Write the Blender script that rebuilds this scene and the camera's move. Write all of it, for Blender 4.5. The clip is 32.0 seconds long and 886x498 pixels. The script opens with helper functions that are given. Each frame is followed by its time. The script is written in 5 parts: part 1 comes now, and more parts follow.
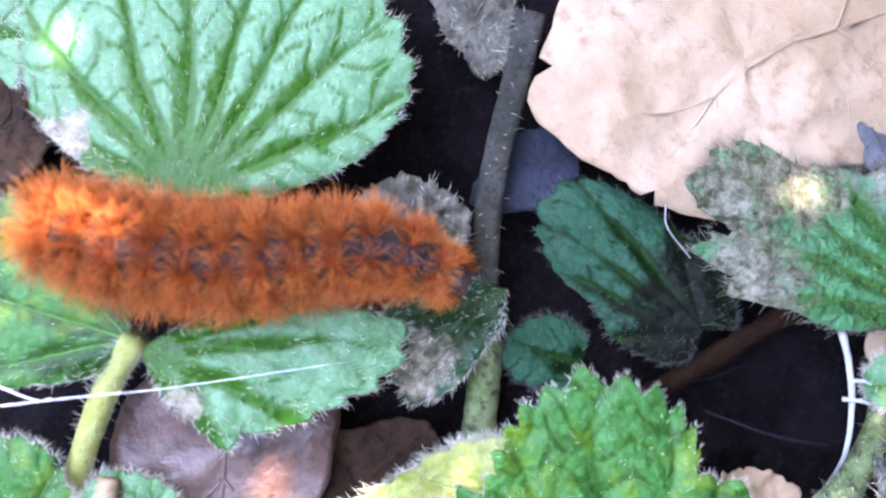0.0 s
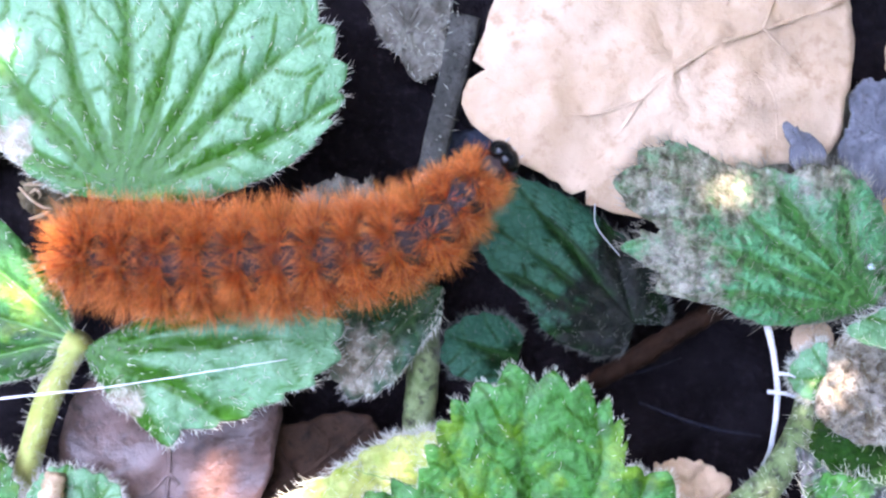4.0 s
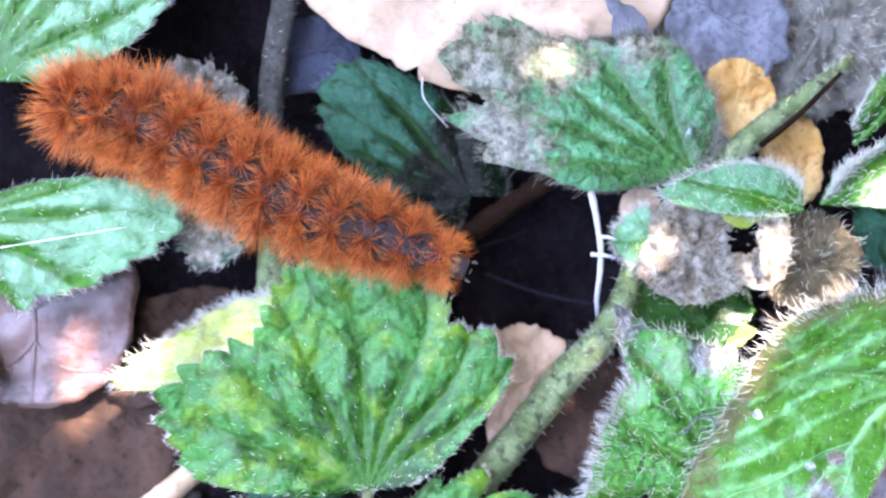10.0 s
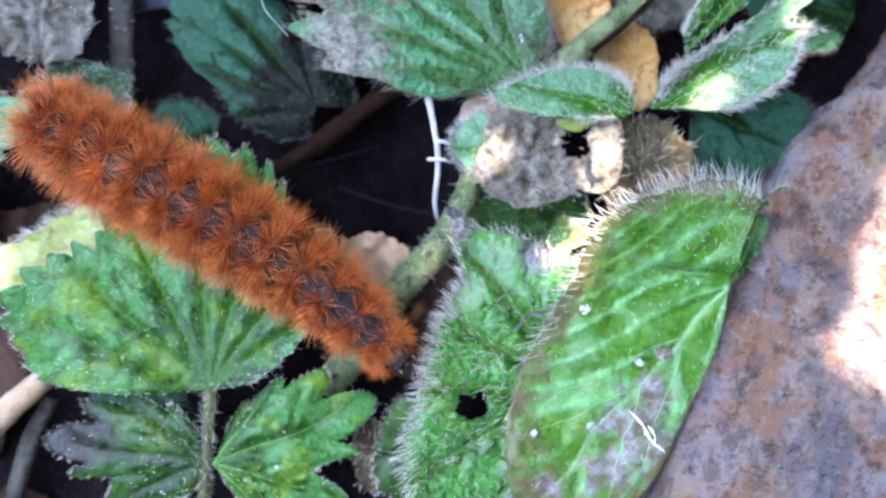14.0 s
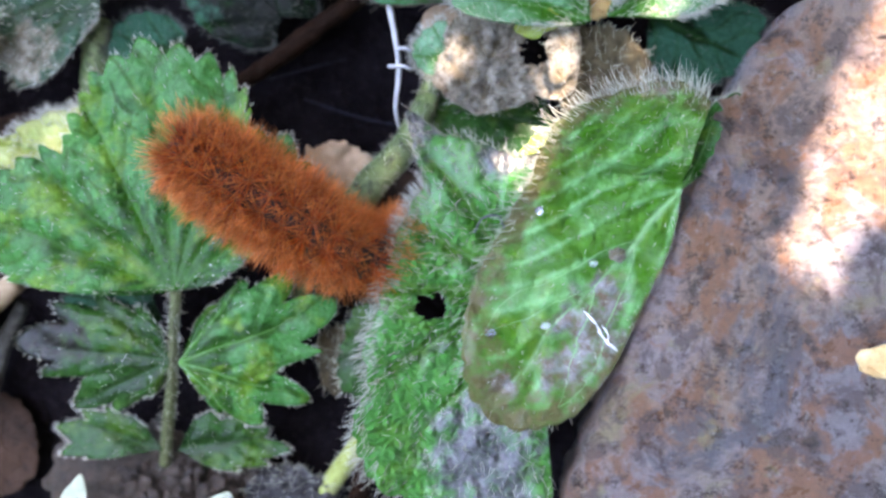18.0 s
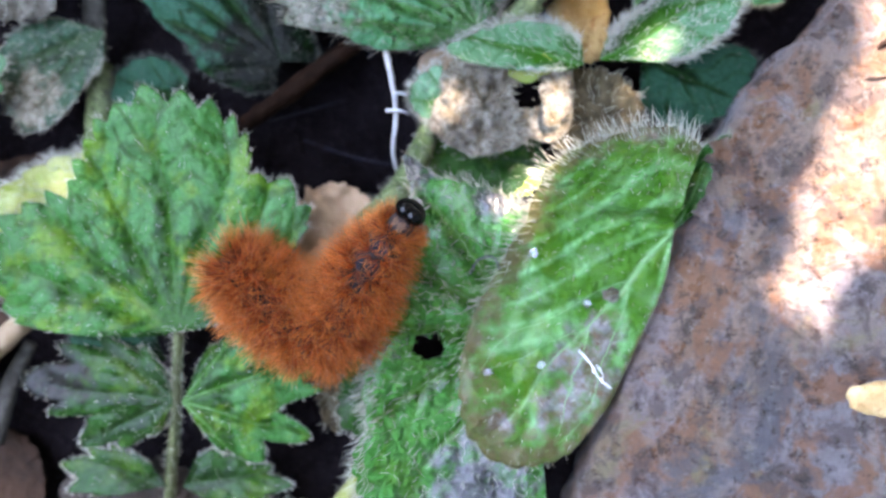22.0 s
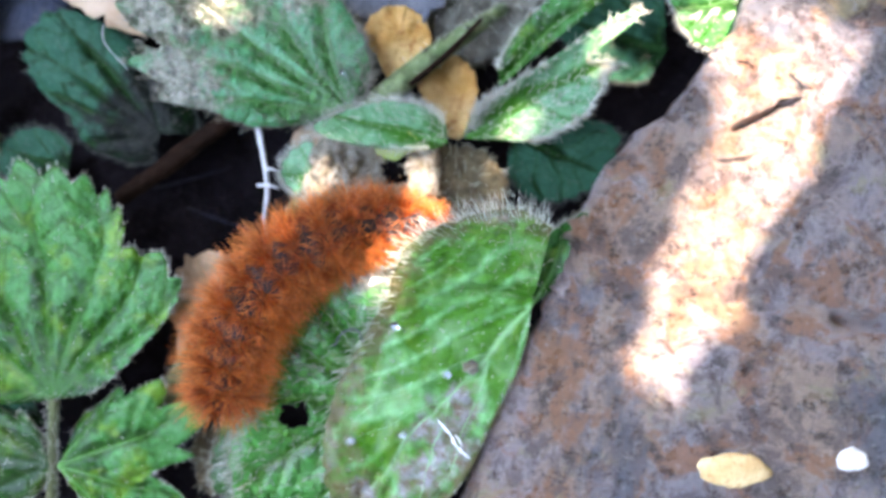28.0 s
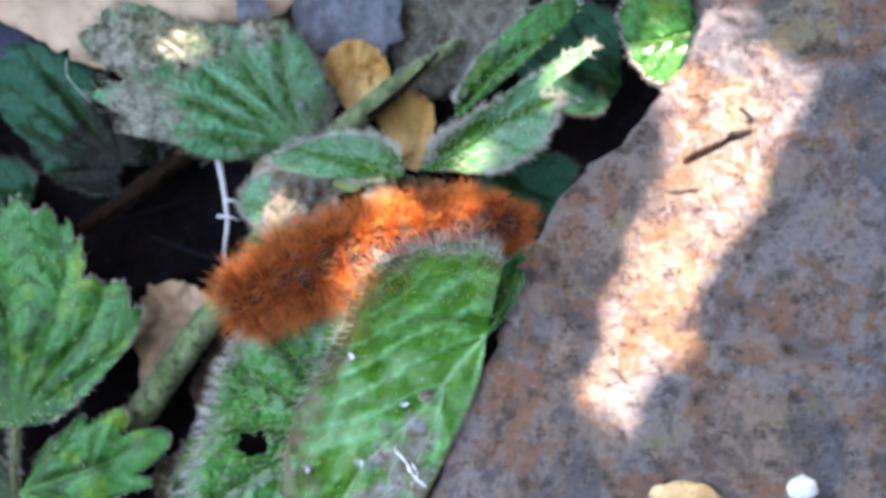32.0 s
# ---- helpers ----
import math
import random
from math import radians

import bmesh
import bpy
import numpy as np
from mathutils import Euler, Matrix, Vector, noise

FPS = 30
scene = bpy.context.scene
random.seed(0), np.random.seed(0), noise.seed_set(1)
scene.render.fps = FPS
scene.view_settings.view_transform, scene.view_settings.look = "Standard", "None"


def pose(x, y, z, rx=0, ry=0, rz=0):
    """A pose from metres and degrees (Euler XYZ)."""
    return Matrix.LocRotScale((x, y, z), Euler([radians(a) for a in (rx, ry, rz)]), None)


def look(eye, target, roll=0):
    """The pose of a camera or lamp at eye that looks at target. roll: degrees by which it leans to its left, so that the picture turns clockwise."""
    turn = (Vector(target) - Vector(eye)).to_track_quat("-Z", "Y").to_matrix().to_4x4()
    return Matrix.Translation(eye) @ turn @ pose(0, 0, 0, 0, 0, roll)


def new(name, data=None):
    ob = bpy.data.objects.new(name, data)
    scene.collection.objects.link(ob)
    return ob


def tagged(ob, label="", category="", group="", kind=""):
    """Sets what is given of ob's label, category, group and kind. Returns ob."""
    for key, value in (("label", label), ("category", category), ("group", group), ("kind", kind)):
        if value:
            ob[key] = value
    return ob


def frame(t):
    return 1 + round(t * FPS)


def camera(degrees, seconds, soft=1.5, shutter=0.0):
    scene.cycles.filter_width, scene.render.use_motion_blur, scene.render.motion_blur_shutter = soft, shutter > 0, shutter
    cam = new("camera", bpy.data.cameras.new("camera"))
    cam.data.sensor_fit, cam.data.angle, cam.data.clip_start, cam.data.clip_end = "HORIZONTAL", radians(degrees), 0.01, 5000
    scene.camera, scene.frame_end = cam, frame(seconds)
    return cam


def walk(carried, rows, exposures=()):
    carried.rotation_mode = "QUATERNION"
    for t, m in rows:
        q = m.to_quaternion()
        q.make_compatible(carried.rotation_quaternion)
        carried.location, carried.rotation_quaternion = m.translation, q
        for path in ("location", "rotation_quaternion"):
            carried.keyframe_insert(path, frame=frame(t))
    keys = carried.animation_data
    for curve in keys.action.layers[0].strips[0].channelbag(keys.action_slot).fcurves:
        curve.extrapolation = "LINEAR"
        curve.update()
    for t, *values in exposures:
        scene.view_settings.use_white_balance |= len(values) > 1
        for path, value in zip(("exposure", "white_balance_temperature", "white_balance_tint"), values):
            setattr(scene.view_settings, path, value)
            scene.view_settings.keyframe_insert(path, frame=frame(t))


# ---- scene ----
MM = 0.001

# the camera, held over the leaf litter and looking straight down on it
cam = camera(45, 32.0, soft=2.4)
cam.data.dof.use_dof, cam.data.dof.focus_distance, cam.data.dof.aperture_fstop = True, 0.0985, 18.0
walk(cam, [
    (0, pose(-0.02470, 0.00302, 0.09498, 2.933, -2.613, 1.382)),
    (0.5, pose(-0.02306, 0.00306, 0.09460, 2.814, -3.116, 1.076)),
    (1, pose(-0.02255, 0.00257, 0.09488, 2.901, -3.418, 1.000)),
    (1.5, pose(-0.02185, 0.00175, 0.09531, 2.418, -3.334, 0.849)),
    (2, pose(-0.02299, 0.00041, 0.09517, 1.989, -3.619, 0.720)),
    (2.5, pose(-0.02408, -0.00016, 0.09527, 1.732, -3.601, 0.834)),
    (3, pose(-0.02291, 0.00098, 0.09612, 1.940, -3.310, 0.995)),
    (3.5, pose(-0.02091, 0.00281, 0.09699, 2.230, -3.038, 0.997)),
    (5.5, pose(-0.01138, 0.00731, 0.10107, 0.386, 0.358, 0.241)),
    (6, pose(-0.01020, 0.00593, 0.10131, -0.188, 0.538, 0.043)),
    (6.5, pose(-0.00896, 0.00507, 0.10161, -0.768, 0.405, -0.063)),
    (7, pose(-0.00683, 0.00438, 0.10204, -1.047, 0.439, -0.195)),
    (7.5, pose(-0.00549, 0.00319, 0.10229, -0.870, 0.338, -0.292)),
    (8, pose(-0.00463, 0.00121, 0.10232, -0.160, 0.086, -0.060)),
    (8.5, pose(-0.00122, 0.00034, 0.10286, -0.136, 0.569, 0.058)),
    (9, pose(0.00166, -0.00076, 0.10320, 0.036, 0.650, 0.018)),
    (9.5, pose(0.00246, -0.00175, 0.10337, -0.060, 0.472, -0.188)),
    (10, pose(0.00232, -0.00424, 0.10348, 0.091, 0.383, 0.013)),
    (10.5, pose(0.00376, -0.00716, 0.10358, 0.082, 0.374, 0.145)),
    (11, pose(0.00591, -0.01004, 0.10371, 0.118, 0.437, 0.035)),
    (11.5, pose(0.00719, -0.01153, 0.10395, 0.192, 0.360, 0.029)),
    (12, pose(0.00886, -0.01122, 0.10432, 0.418, 0.155, 0.083)),
    (12.5, pose(0.01129, -0.01153, 0.10462, 0.702, 0.045, 0.072)),
    (13, pose(0.01334, -0.01307, 0.10488, 0.874, -0.107, -0.193)),
    (13.5, pose(0.01497, -0.01415, 0.10507, 0.732, -0.226, -0.240)),
    (14, pose(0.01755, -0.01411, 0.10568, 0.308, 0.067, -0.333)),
    (14.5, pose(0.01992, -0.01365, 0.10637, -0.041, 0.668, -0.423)),
    (16.5, pose(0.01989, -0.01764, 0.10727, -0.627, 0.479, -0.380)),
    (17, pose(0.02056, -0.01930, 0.10732, -0.642, 0.096, -0.279)),
    (17.5, pose(0.02184, -0.02060, 0.10773, -0.985, 0.278, -0.430)),
    (18, pose(0.02211, -0.02115, 0.10803, -1.050, 0.363, -0.212)),
    (18.5, pose(0.02289, -0.02004, 0.10839, -0.972, 0.794, -0.354)),
    (19, pose(0.02336, -0.01887, 0.10854, -0.684, 0.787, -0.361)),
    (19.5, pose(0.02287, -0.01918, 0.10868, -0.590, 0.706, -0.273)),
    (20, pose(0.02187, -0.02084, 0.10887, -0.748, 0.410, -0.118)),
    (20.5, pose(0.02130, -0.02222, 0.10918, -0.889, 0.272, -0.262)),
    (21, pose(0.02195, -0.02113, 0.10953, -1.127, 0.489, -0.362)),
    (21.5, pose(0.02312, -0.01932, 0.10997, -0.990, 0.804, -0.474)),
    (22, pose(0.02324, -0.01754, 0.11015, -0.757, 0.768, -0.552)),
    (22.5, pose(0.02367, -0.01549, 0.11045, -0.888, 0.785, -0.484)),
    (23, pose(0.02369, -0.01495, 0.11024, -0.677, 0.355, -0.289)),
    (23.5, pose(0.02341, -0.01525, 0.11043, -0.692, 0.212, -0.215)),
    (24, pose(0.02332, -0.01439, 0.11069, -0.964, 0.297, -0.149)),
    (24.5, pose(0.02362, -0.01135, 0.11109, -1.433, 0.170, -0.141)),
    (26.5, pose(0.03002, -0.01106, 0.11253, -0.782, 0.360, -0.102)),
    (27, pose(0.03293, -0.01162, 0.11299, -0.628, 0.764, -0.154)),
    (27.5, pose(0.03517, -0.01102, 0.11320, -0.727, 0.703, -0.057)),
    (28, pose(0.03699, -0.01006, 0.11336, -0.710, 0.617, -0.141)),
    (28.5, pose(0.03817, -0.00886, 0.11366, -0.797, 0.578, -0.190)),
    (29, pose(0.03888, -0.00810, 0.11397, -0.553, 0.653, -0.339)),
    (29.5, pose(0.03792, -0.00767, 0.11406, -0.376, 0.593, -0.299)),
    (30, pose(0.03666, -0.00852, 0.11407, -0.251, 0.343, -0.209)),
    (30.5, pose(0.03707, -0.00986, 0.11409, -0.373, 0.089, -0.010)),
    (31, pose(0.03921, -0.01112, 0.11438, -0.213, 0.144, -0.029)),
    (31.5, pose(0.04068, -0.01036, 0.11493, -0.143, 0.352, -0.216)),
    (32, pose(0.04151, -0.00804, 0.11511, -0.089, 0.551, -0.149)),
], exposures=[(0, 5.70, 7750, 29), (6, 5.82, 7650, 29), (9, 6.02, 7450, 29), (13, 5.74, 7450, 26), (19, 5.25, 8300, 21), (24, 5.37, 8150, 20), (28, 5.42, 8250, 17), (32, 5.0, 8200, 16)])

# light: a clear sky, and a sun that comes through gaps in unseen, added foliage
SUN_EL, SUN_AZ = 52.0, 62.0          # height, and bearing from +x towards +y
SUN_DIR = Vector((math.cos(radians(SUN_EL)) * math.cos(radians(SUN_AZ)),
                  math.cos(radians(SUN_EL)) * math.sin(radians(SUN_AZ)), math.sin(radians(SUN_EL))))
world = bpy.data.worlds.new("sky")
scene.world = world
world.use_nodes = True
wn = world.node_tree.nodes
sky = wn.new("ShaderNodeTexSky")
sky.sky_type, sky.sun_disc = "NISHITA", False
sky.sun_elevation, sky.sun_rotation = radians(SUN_EL), radians(90 - SUN_AZ)
world.node_tree.links.new(sky.outputs[0], wn["Background"].inputs[0])
wn["Background"].inputs[1].default_value = 0.15
sun = new("sun", bpy.data.lights.new("sun", "SUN"))
sun.data.energy, sun.data.angle, sun.data.color = 1.05, radians(0.6), (1.0, 0.99, 1.0)
sun.matrix_world = look(SUN_DIR, (0, 0, 0))


# ---- materials ----
class Nodes:
    """A small helper to wire a node material."""

    def __init__(self, name):
        self.m = bpy.data.materials.new(name)
        self.m.use_nodes = True
        self.t = self.m.node_tree
        self.bsdf = self.t.nodes["Principled BSDF"]
        self.out = self.t.nodes["Material Output"]
        self.co = self.add("ShaderNodeTexCoord").outputs["Object"]

    def add(self, kind, **values):
        n = self.t.nodes.new(kind)
        if "interpolation_type" in values:
            n.interpolation_type = values["interpolation_type"]
        if "data_type" in values:
            n.data_type = values["data_type"]
        if "operation" in values:
            n.operation = values["operation"]
        if "attribute_name" in values:
            n.attribute_name = values["attribute_name"]
        return n

    def put(self, a, b):
        if isinstance(a, bpy.types.NodeSocket):
            self.t.links.new(a, b)
        else:
            b.default_value = a
        return self

    def noise(self, scale, detail=4.0, rough=0.6, warp=0.0):
        n = self.add("ShaderNodeTexNoise")
        self.put(self.co, n.inputs["Vector"])
        n.inputs["Scale"].default_value, n.inputs["Detail"].default_value = scale, detail
        n.inputs["Roughness"].default_value, n.inputs["Distortion"].default_value = rough, warp
        return n.outputs["Fac"]

    def cells(self, scale):
        """How far a spot lies from the borders of small uneven cells."""
        n = self.add("ShaderNodeTexVoronoi")
        n.feature = "DISTANCE_TO_EDGE"
        w = self.add("ShaderNodeVectorMath", operation="ADD")
        k = self.add("ShaderNodeTexNoise")
        k.inputs["Scale"].default_value = scale * 0.8
        self.put(self.co, k.inputs["Vector"])
        d = self.add("ShaderNodeVectorMath", operation="SCALE")
        self.put(k.outputs["Color"], d.inputs[0])
        d.inputs["Scale"].default_value = 0.5 / scale
        self.put(self.co, w.inputs[0]).put(d.outputs[0], w.inputs[1]).put(w.outputs[0], n.inputs["Vector"])
        n.inputs["Scale"].default_value = scale
        return n.outputs["Distance"]

    def ramp(self, fac, lo, hi, a=0.0, b=1.0):
        n = self.add("ShaderNodeMapRange", interpolation_type="SMOOTHSTEP")
        for key, value in (("Value", fac), ("From Min", lo), ("From Max", hi), ("To Min", a), ("To Max", b)):
            self.put(value, n.inputs[key])
        return n.outputs[0]

    def mix(self, fac, a, b):
        n = self.add("ShaderNodeMix", data_type="RGBA")
        for value, i in ((fac, 0), (a, 6), (b, 7)):
            self.put((*value, 1.0) if isinstance(value, tuple) else value, n.inputs[i])
        return n.outputs[2]

    def maths(self, op, a, b):
        n = self.add("ShaderNodeMath", operation=op)
        self.put(a, n.inputs[0]).put(b, n.inputs[1])
        return n.outputs[0]

    def attr(self, name):
        return self.add("ShaderNodeAttribute", attribute_name=name).outputs["Fac"]

    def island(self):
        return self.add("ShaderNodeNewGeometry").outputs["Random Per Island"]

    def finish(self, colour, rough=0.6, bump=None, depth=0.0002, glow=0.0, spec=0.5):
        self.put((*colour, 1.0) if isinstance(colour, tuple) else colour, self.bsdf.inputs["Base Color"])
        self.put(rough, self.bsdf.inputs["Roughness"])
        self.bsdf.inputs["Specular IOR Level"].default_value = spec
        if bump is not None:
            b = self.add("ShaderNodeBump")
            b.inputs["Distance"].default_value, b.inputs["Strength"].default_value = depth, 1.0
            self.put(bump, b.inputs["Height"]).put(b.outputs[0], self.bsdf.inputs["Normal"])
        if glow:
            tr, mx = self.add("ShaderNodeBsdfTranslucent"), self.add("ShaderNodeMixShader")
            self.put((*colour, 1.0) if isinstance(colour, tuple) else colour, tr.inputs["Color"])
            mx.inputs[0].default_value = glow
            self.put(self.bsdf.outputs[0], mx.inputs[1]).put(tr.outputs[0], mx.inputs[2])
            self.put(mx.outputs[0], self.out.inputs[0])
        return self.m


def leaf_material(name, dark, light, vein, dead_a=(0.20, 0.15, 0.10), dead_b=(0.42, 0.38, 0.31), rimmed=(0.20, 0.14, 0.05), rough=0.36, yellow=0.0, relief=0.0004, spec=0.22, wet=0.45, cell=850, crinkle=0.28, mottled=0.3):
    """Sky sheen of the folds put into a paler colour, mottled, with withered parts where the blade carries them."""
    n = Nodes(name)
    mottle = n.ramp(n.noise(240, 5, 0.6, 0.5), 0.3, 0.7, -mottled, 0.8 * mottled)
    # the light colour stands in for sky sheen on the raised tissue
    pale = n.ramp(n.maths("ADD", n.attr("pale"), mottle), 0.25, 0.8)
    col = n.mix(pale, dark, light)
    if yellow:
        col = n.mix(n.ramp(n.noise(190, 4, 0.6), 0.50, 0.64, 0.0, yellow), col, (0.13, 0.25, 0.016))
    col = n.mix(n.ramp(n.noise(1700, 4), 0.52, 0.75, 0.0, 0.25), col, dark)
    col = n.mix(n.maths("MULTIPLY", n.attr("vein"), 0.65), col, vein)
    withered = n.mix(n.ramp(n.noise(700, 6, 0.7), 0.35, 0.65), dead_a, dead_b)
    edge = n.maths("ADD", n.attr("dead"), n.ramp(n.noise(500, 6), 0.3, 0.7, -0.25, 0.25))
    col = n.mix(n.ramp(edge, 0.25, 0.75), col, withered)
    col = n.mix(n.ramp(n.maths("ADD", n.attr("rimmed"), n.ramp(n.noise(600, 5), 0.3, 0.7, -0.3, 0.3)), 0.2, 0.9, 0.0, 0.85), col, rimmed)
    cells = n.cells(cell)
    # darker along the borders of the crinkle cells
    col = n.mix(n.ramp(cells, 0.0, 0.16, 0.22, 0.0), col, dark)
    bump = n.maths("ADD", n.maths("MULTIPLY", n.noise(1400, 5), 0.8), n.maths("MULTIPLY", n.noise(480, 3), 1.6))
    bump = n.maths("ADD", bump, n.ramp(cells, 0.0, 0.45, 0.0, crinkle))
    n.bsdf.inputs["Coat Weight"].default_value, n.bsdf.inputs["Coat Roughness"].default_value, n.bsdf.inputs["Coat IOR"].default_value = wet, 0.27, 1.55
    return n.finish(col, n.ramp(n.noise(800, 4), 0.3, 0.7, rough - 0.14, rough + 0.16), bump, relief, 0.2, spec)


def plain_material(name, a, b, c, scale=300, rough=0.7, depth=0.0003, glow=0.0, spec=0.3, fine=6.0, much=0.5):
    """Three colours mixed by noise at two scales, with grain."""
    n = Nodes(name)
    col = n.mix(n.ramp(n.noise(scale, 6, 0.65), 0.36, 0.64), a, b)
    col = n.mix(n.ramp(n.noise(scale * fine, 5, 0.7), much, much + 0.22), col, c)
    bump = n.maths("ADD", n.noise(scale * 2, 6, 0.7), n.maths("MULTIPLY", n.noise(scale * fine, 4), 0.5))
    return n.finish(col, n.ramp(n.noise(scale * 1.7, 4), 0.3, 0.7, rough - 0.12, rough + 0.12), bump, depth, glow, spec)


def hair_material(name, a, b, c, tip, glow=0.35, rough=0.5):
    """Hairs that differ from one another and pale towards the tip."""
    n = Nodes(name)
    i = n.island()
    col = n.mix(n.ramp(i, 0.0, 0.8), a, b)
    col = n.mix(n.ramp(i, 0.86, 0.9), col, c)
    col = n.mix(n.ramp(n.attr("tip"), 0.25, 0.95, 0.0, 0.85), col, tip)
    return n.finish(col, rough, None, 0, glow, 0.3)


GREEN = leaf_material("green_leaf", (0.012, 0.100, 0.002), (0.112, 0.275, 0.140), (0.012, 0.092, 0.002), relief=0.0003, mottled=0.22, wet=0.15)
FRESH = leaf_material("fresh_green_leaf", (0.002, 0.044, 0.0006), (0.036, 0.185, 0.042), (0.022, 0.135, 0.008), (0.03, 0.025, 0.02), (0.11, 0.10, 0.09), yellow=0.7, relief=0.0005, rough=0.30, wet=0.2, spec=0.15, mottled=0.42)
# darker copy of FRESH: shade put into the colour of the lower leaflets
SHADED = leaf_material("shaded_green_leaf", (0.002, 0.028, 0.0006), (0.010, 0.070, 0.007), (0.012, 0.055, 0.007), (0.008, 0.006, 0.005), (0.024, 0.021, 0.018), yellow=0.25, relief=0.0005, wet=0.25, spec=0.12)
HAIRY = leaf_material("hairy_green_leaf", (0.006, 0.085, 0.0015), (0.045, 0.26, 0.048), (0.080, 0.26, 0.036), (0.07, 0.07, 0.075), (0.19, 0.19, 0.20), yellow=0.25, relief=0.0009, rough=0.28, wet=0.6, crinkle=0.6, spec=0.15)
# green darkened to carry the shade of low-lying leaves, withered tones included
DEEP = leaf_material("shade_dark_green_leaf", (0.0012, 0.010, 0.002), (0.020, 0.088, 0.052), (0.014, 0.060, 0.014), (0.004, 0.0045, 0.0036), (0.014, 0.0155, 0.012), rough=0.5, spec=0.05, wet=0.04)
DULL = leaf_material("dull_withering_leaf", (0.004, 0.030, 0.006), (0.020, 0.085, 0.040), (0.03, 0.09, 0.02), (0.16, 0.13, 0.085), (0.42, 0.38, 0.29), relief=0.001, wet=0.15)
HALF_DEAD = leaf_material("half_withered_leaf", (0.012, 0.105, 0.018), (0.060, 0.265, 0.115), (0.04, 0.16, 0.03), (0.06, 0.056, 0.030), (0.32, 0.30, 0.215), relief=0.0012, wet=0.3)
YELLOWED = leaf_material("yellowed_leaf", (0.20, 0.24, 0.03), (0.40, 0.42, 0.14), (0.45, 0.50, 0.2), yellow=0.5)
BRONZED = leaf_material("bronzed_green_leaf", (0.032, 0.170, 0.007), (0.155, 0.44, 0.16), (0.30, 0.52, 0.26), (0.13, 0.085, 0.045), (0.26, 0.255, 0.25), rimmed=(0.12, 0.08, 0.035), yellow=0.4, relief=0.0006, wet=0.4, cell=420, crinkle=0.3)
TAN = plain_material("tan_dry_leaf", (0.355, 0.230, 0.137), (0.45, 0.318, 0.212), (0.30, 0.185, 0.107), 70, 0.6, 0.0007, 0.12)
PURPLE_BROWN = plain_material("purple_brown_dead_leaf", (0.050, 0.024, 0.017), (0.102, 0.055, 0.044), (0.030, 0.014, 0.010), 90, 0.38, 0.0005, 0.05, 0.5)
LITTER = plain_material("brown_leaf_litter", (0.024, 0.013, 0.008), (0.050, 0.027, 0.017), (0.012, 0.008, 0.006), 150, 0.75, 0.0005, 0.05, 0.12)
GREY_DRY = plain_material("grey_dry_leaf", (0.085, 0.078, 0.060), (0.19, 0.18, 0.145), (0.05, 0.045, 0.035), 330, 0.9, 0.0006, 0.1, 0.15)
PALE_DRY = plain_material("pale_crumpled_leaf", (0.22, 0.175, 0.11), (0.50, 0.45, 0.36), (0.085, 0.06, 0.03), 460, 0.32, 0.0016, 0.1, 0.8, 3.5, 0.44)
BROWN_DRY = plain_material("brown_withered_leaf", (0.055, 0.042, 0.018), (0.14, 0.11, 0.055), (0.05, 0.03, 0.02), 420, 0.7, 0.0008)
SLATE = plain_material("slate_grey_leaf", (0.055, 0.058, 0.068), (0.11, 0.115, 0.13), (0.035, 0.032, 0.035), 300, 0.6, 0.0004)
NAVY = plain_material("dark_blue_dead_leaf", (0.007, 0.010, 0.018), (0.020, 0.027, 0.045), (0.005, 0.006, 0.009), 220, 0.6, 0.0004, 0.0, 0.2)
OCHRE = plain_material("ochre_dry_leaf", (0.40, 0.20, 0.045), (0.54, 0.35, 0.14), (0.26, 0.09, 0.015), 160, 0.6, 0.0006, 0.15)
# soil colour taken down to near black to carry the hollows' shade
SOIL = plain_material("shade_blackened_soil", (0.0045, 0.0034, 0.004), (0.009, 0.0072, 0.0085), (0.016, 0.0125, 0.015), 220, 0.9, 0.0012, 0.0, 0.05)
STEM = plain_material("mottled_green_stem", (0.080, 0.125, 0.040), (0.17, 0.22, 0.10), (0.012, 0.011, 0.007), 330, 0.55, 0.0006, 0.1, 0.3, 2.6, 0.47)
PETIOLE = plain_material("yellow_green_petiole", (0.26, 0.30, 0.07), (0.36, 0.40, 0.13), (0.20, 0.20, 0.06), 300, 0.5, 0.0002, 0.15)
DULL_PETIOLE = plain_material("brownish_green_petiole", (0.050, 0.060, 0.022), (0.090, 0.105, 0.040), (0.045, 0.032, 0.018), 300, 0.6, 0.0002, 0.1)
GREY_STEM = plain_material("grey_brown_stem", (0.030, 0.030, 0.025), (0.070, 0.068, 0.058), (0.016, 0.015, 0.013), 260, 0.9, 0.0006, 0.0, 0.1)
MOULD = plain_material("dark_leaf_mould", (0.020, 0.011, 0.006), (0.052, 0.032, 0.020), (0.010, 0.007, 0.005), 500, 0.4, 0.0005, 0.0, 0.5)
SHOOT = plain_material("greenish_white_shoot", (0.36, 0.40, 0.28), (0.46, 0.50, 0.38), (0.30, 0.36, 0.20), 300, 0.5, 0.0002, 0.15)
ASH = plain_material("ashen_leaf", (0.030, 0.028, 0.028), (0.075, 0.070, 0.070), (0.018, 0.016, 0.016), 400, 0.8, 0.0008, 0.0, 0.15)
TWIG = plain_material("reddish_brown_twig", (0.009, 0.004, 0.002), (0.017, 0.0075, 0.004), (0.006, 0.003, 0.002), 260, 0.75, 0.0005, 0.0, 0.05)
PALE_TWIG = plain_material("pale_straw", (0.28, 0.19, 0.11), (0.36, 0.27, 0.17), (0.20, 0.12, 0.06), 260, 0.6, 0.0003)
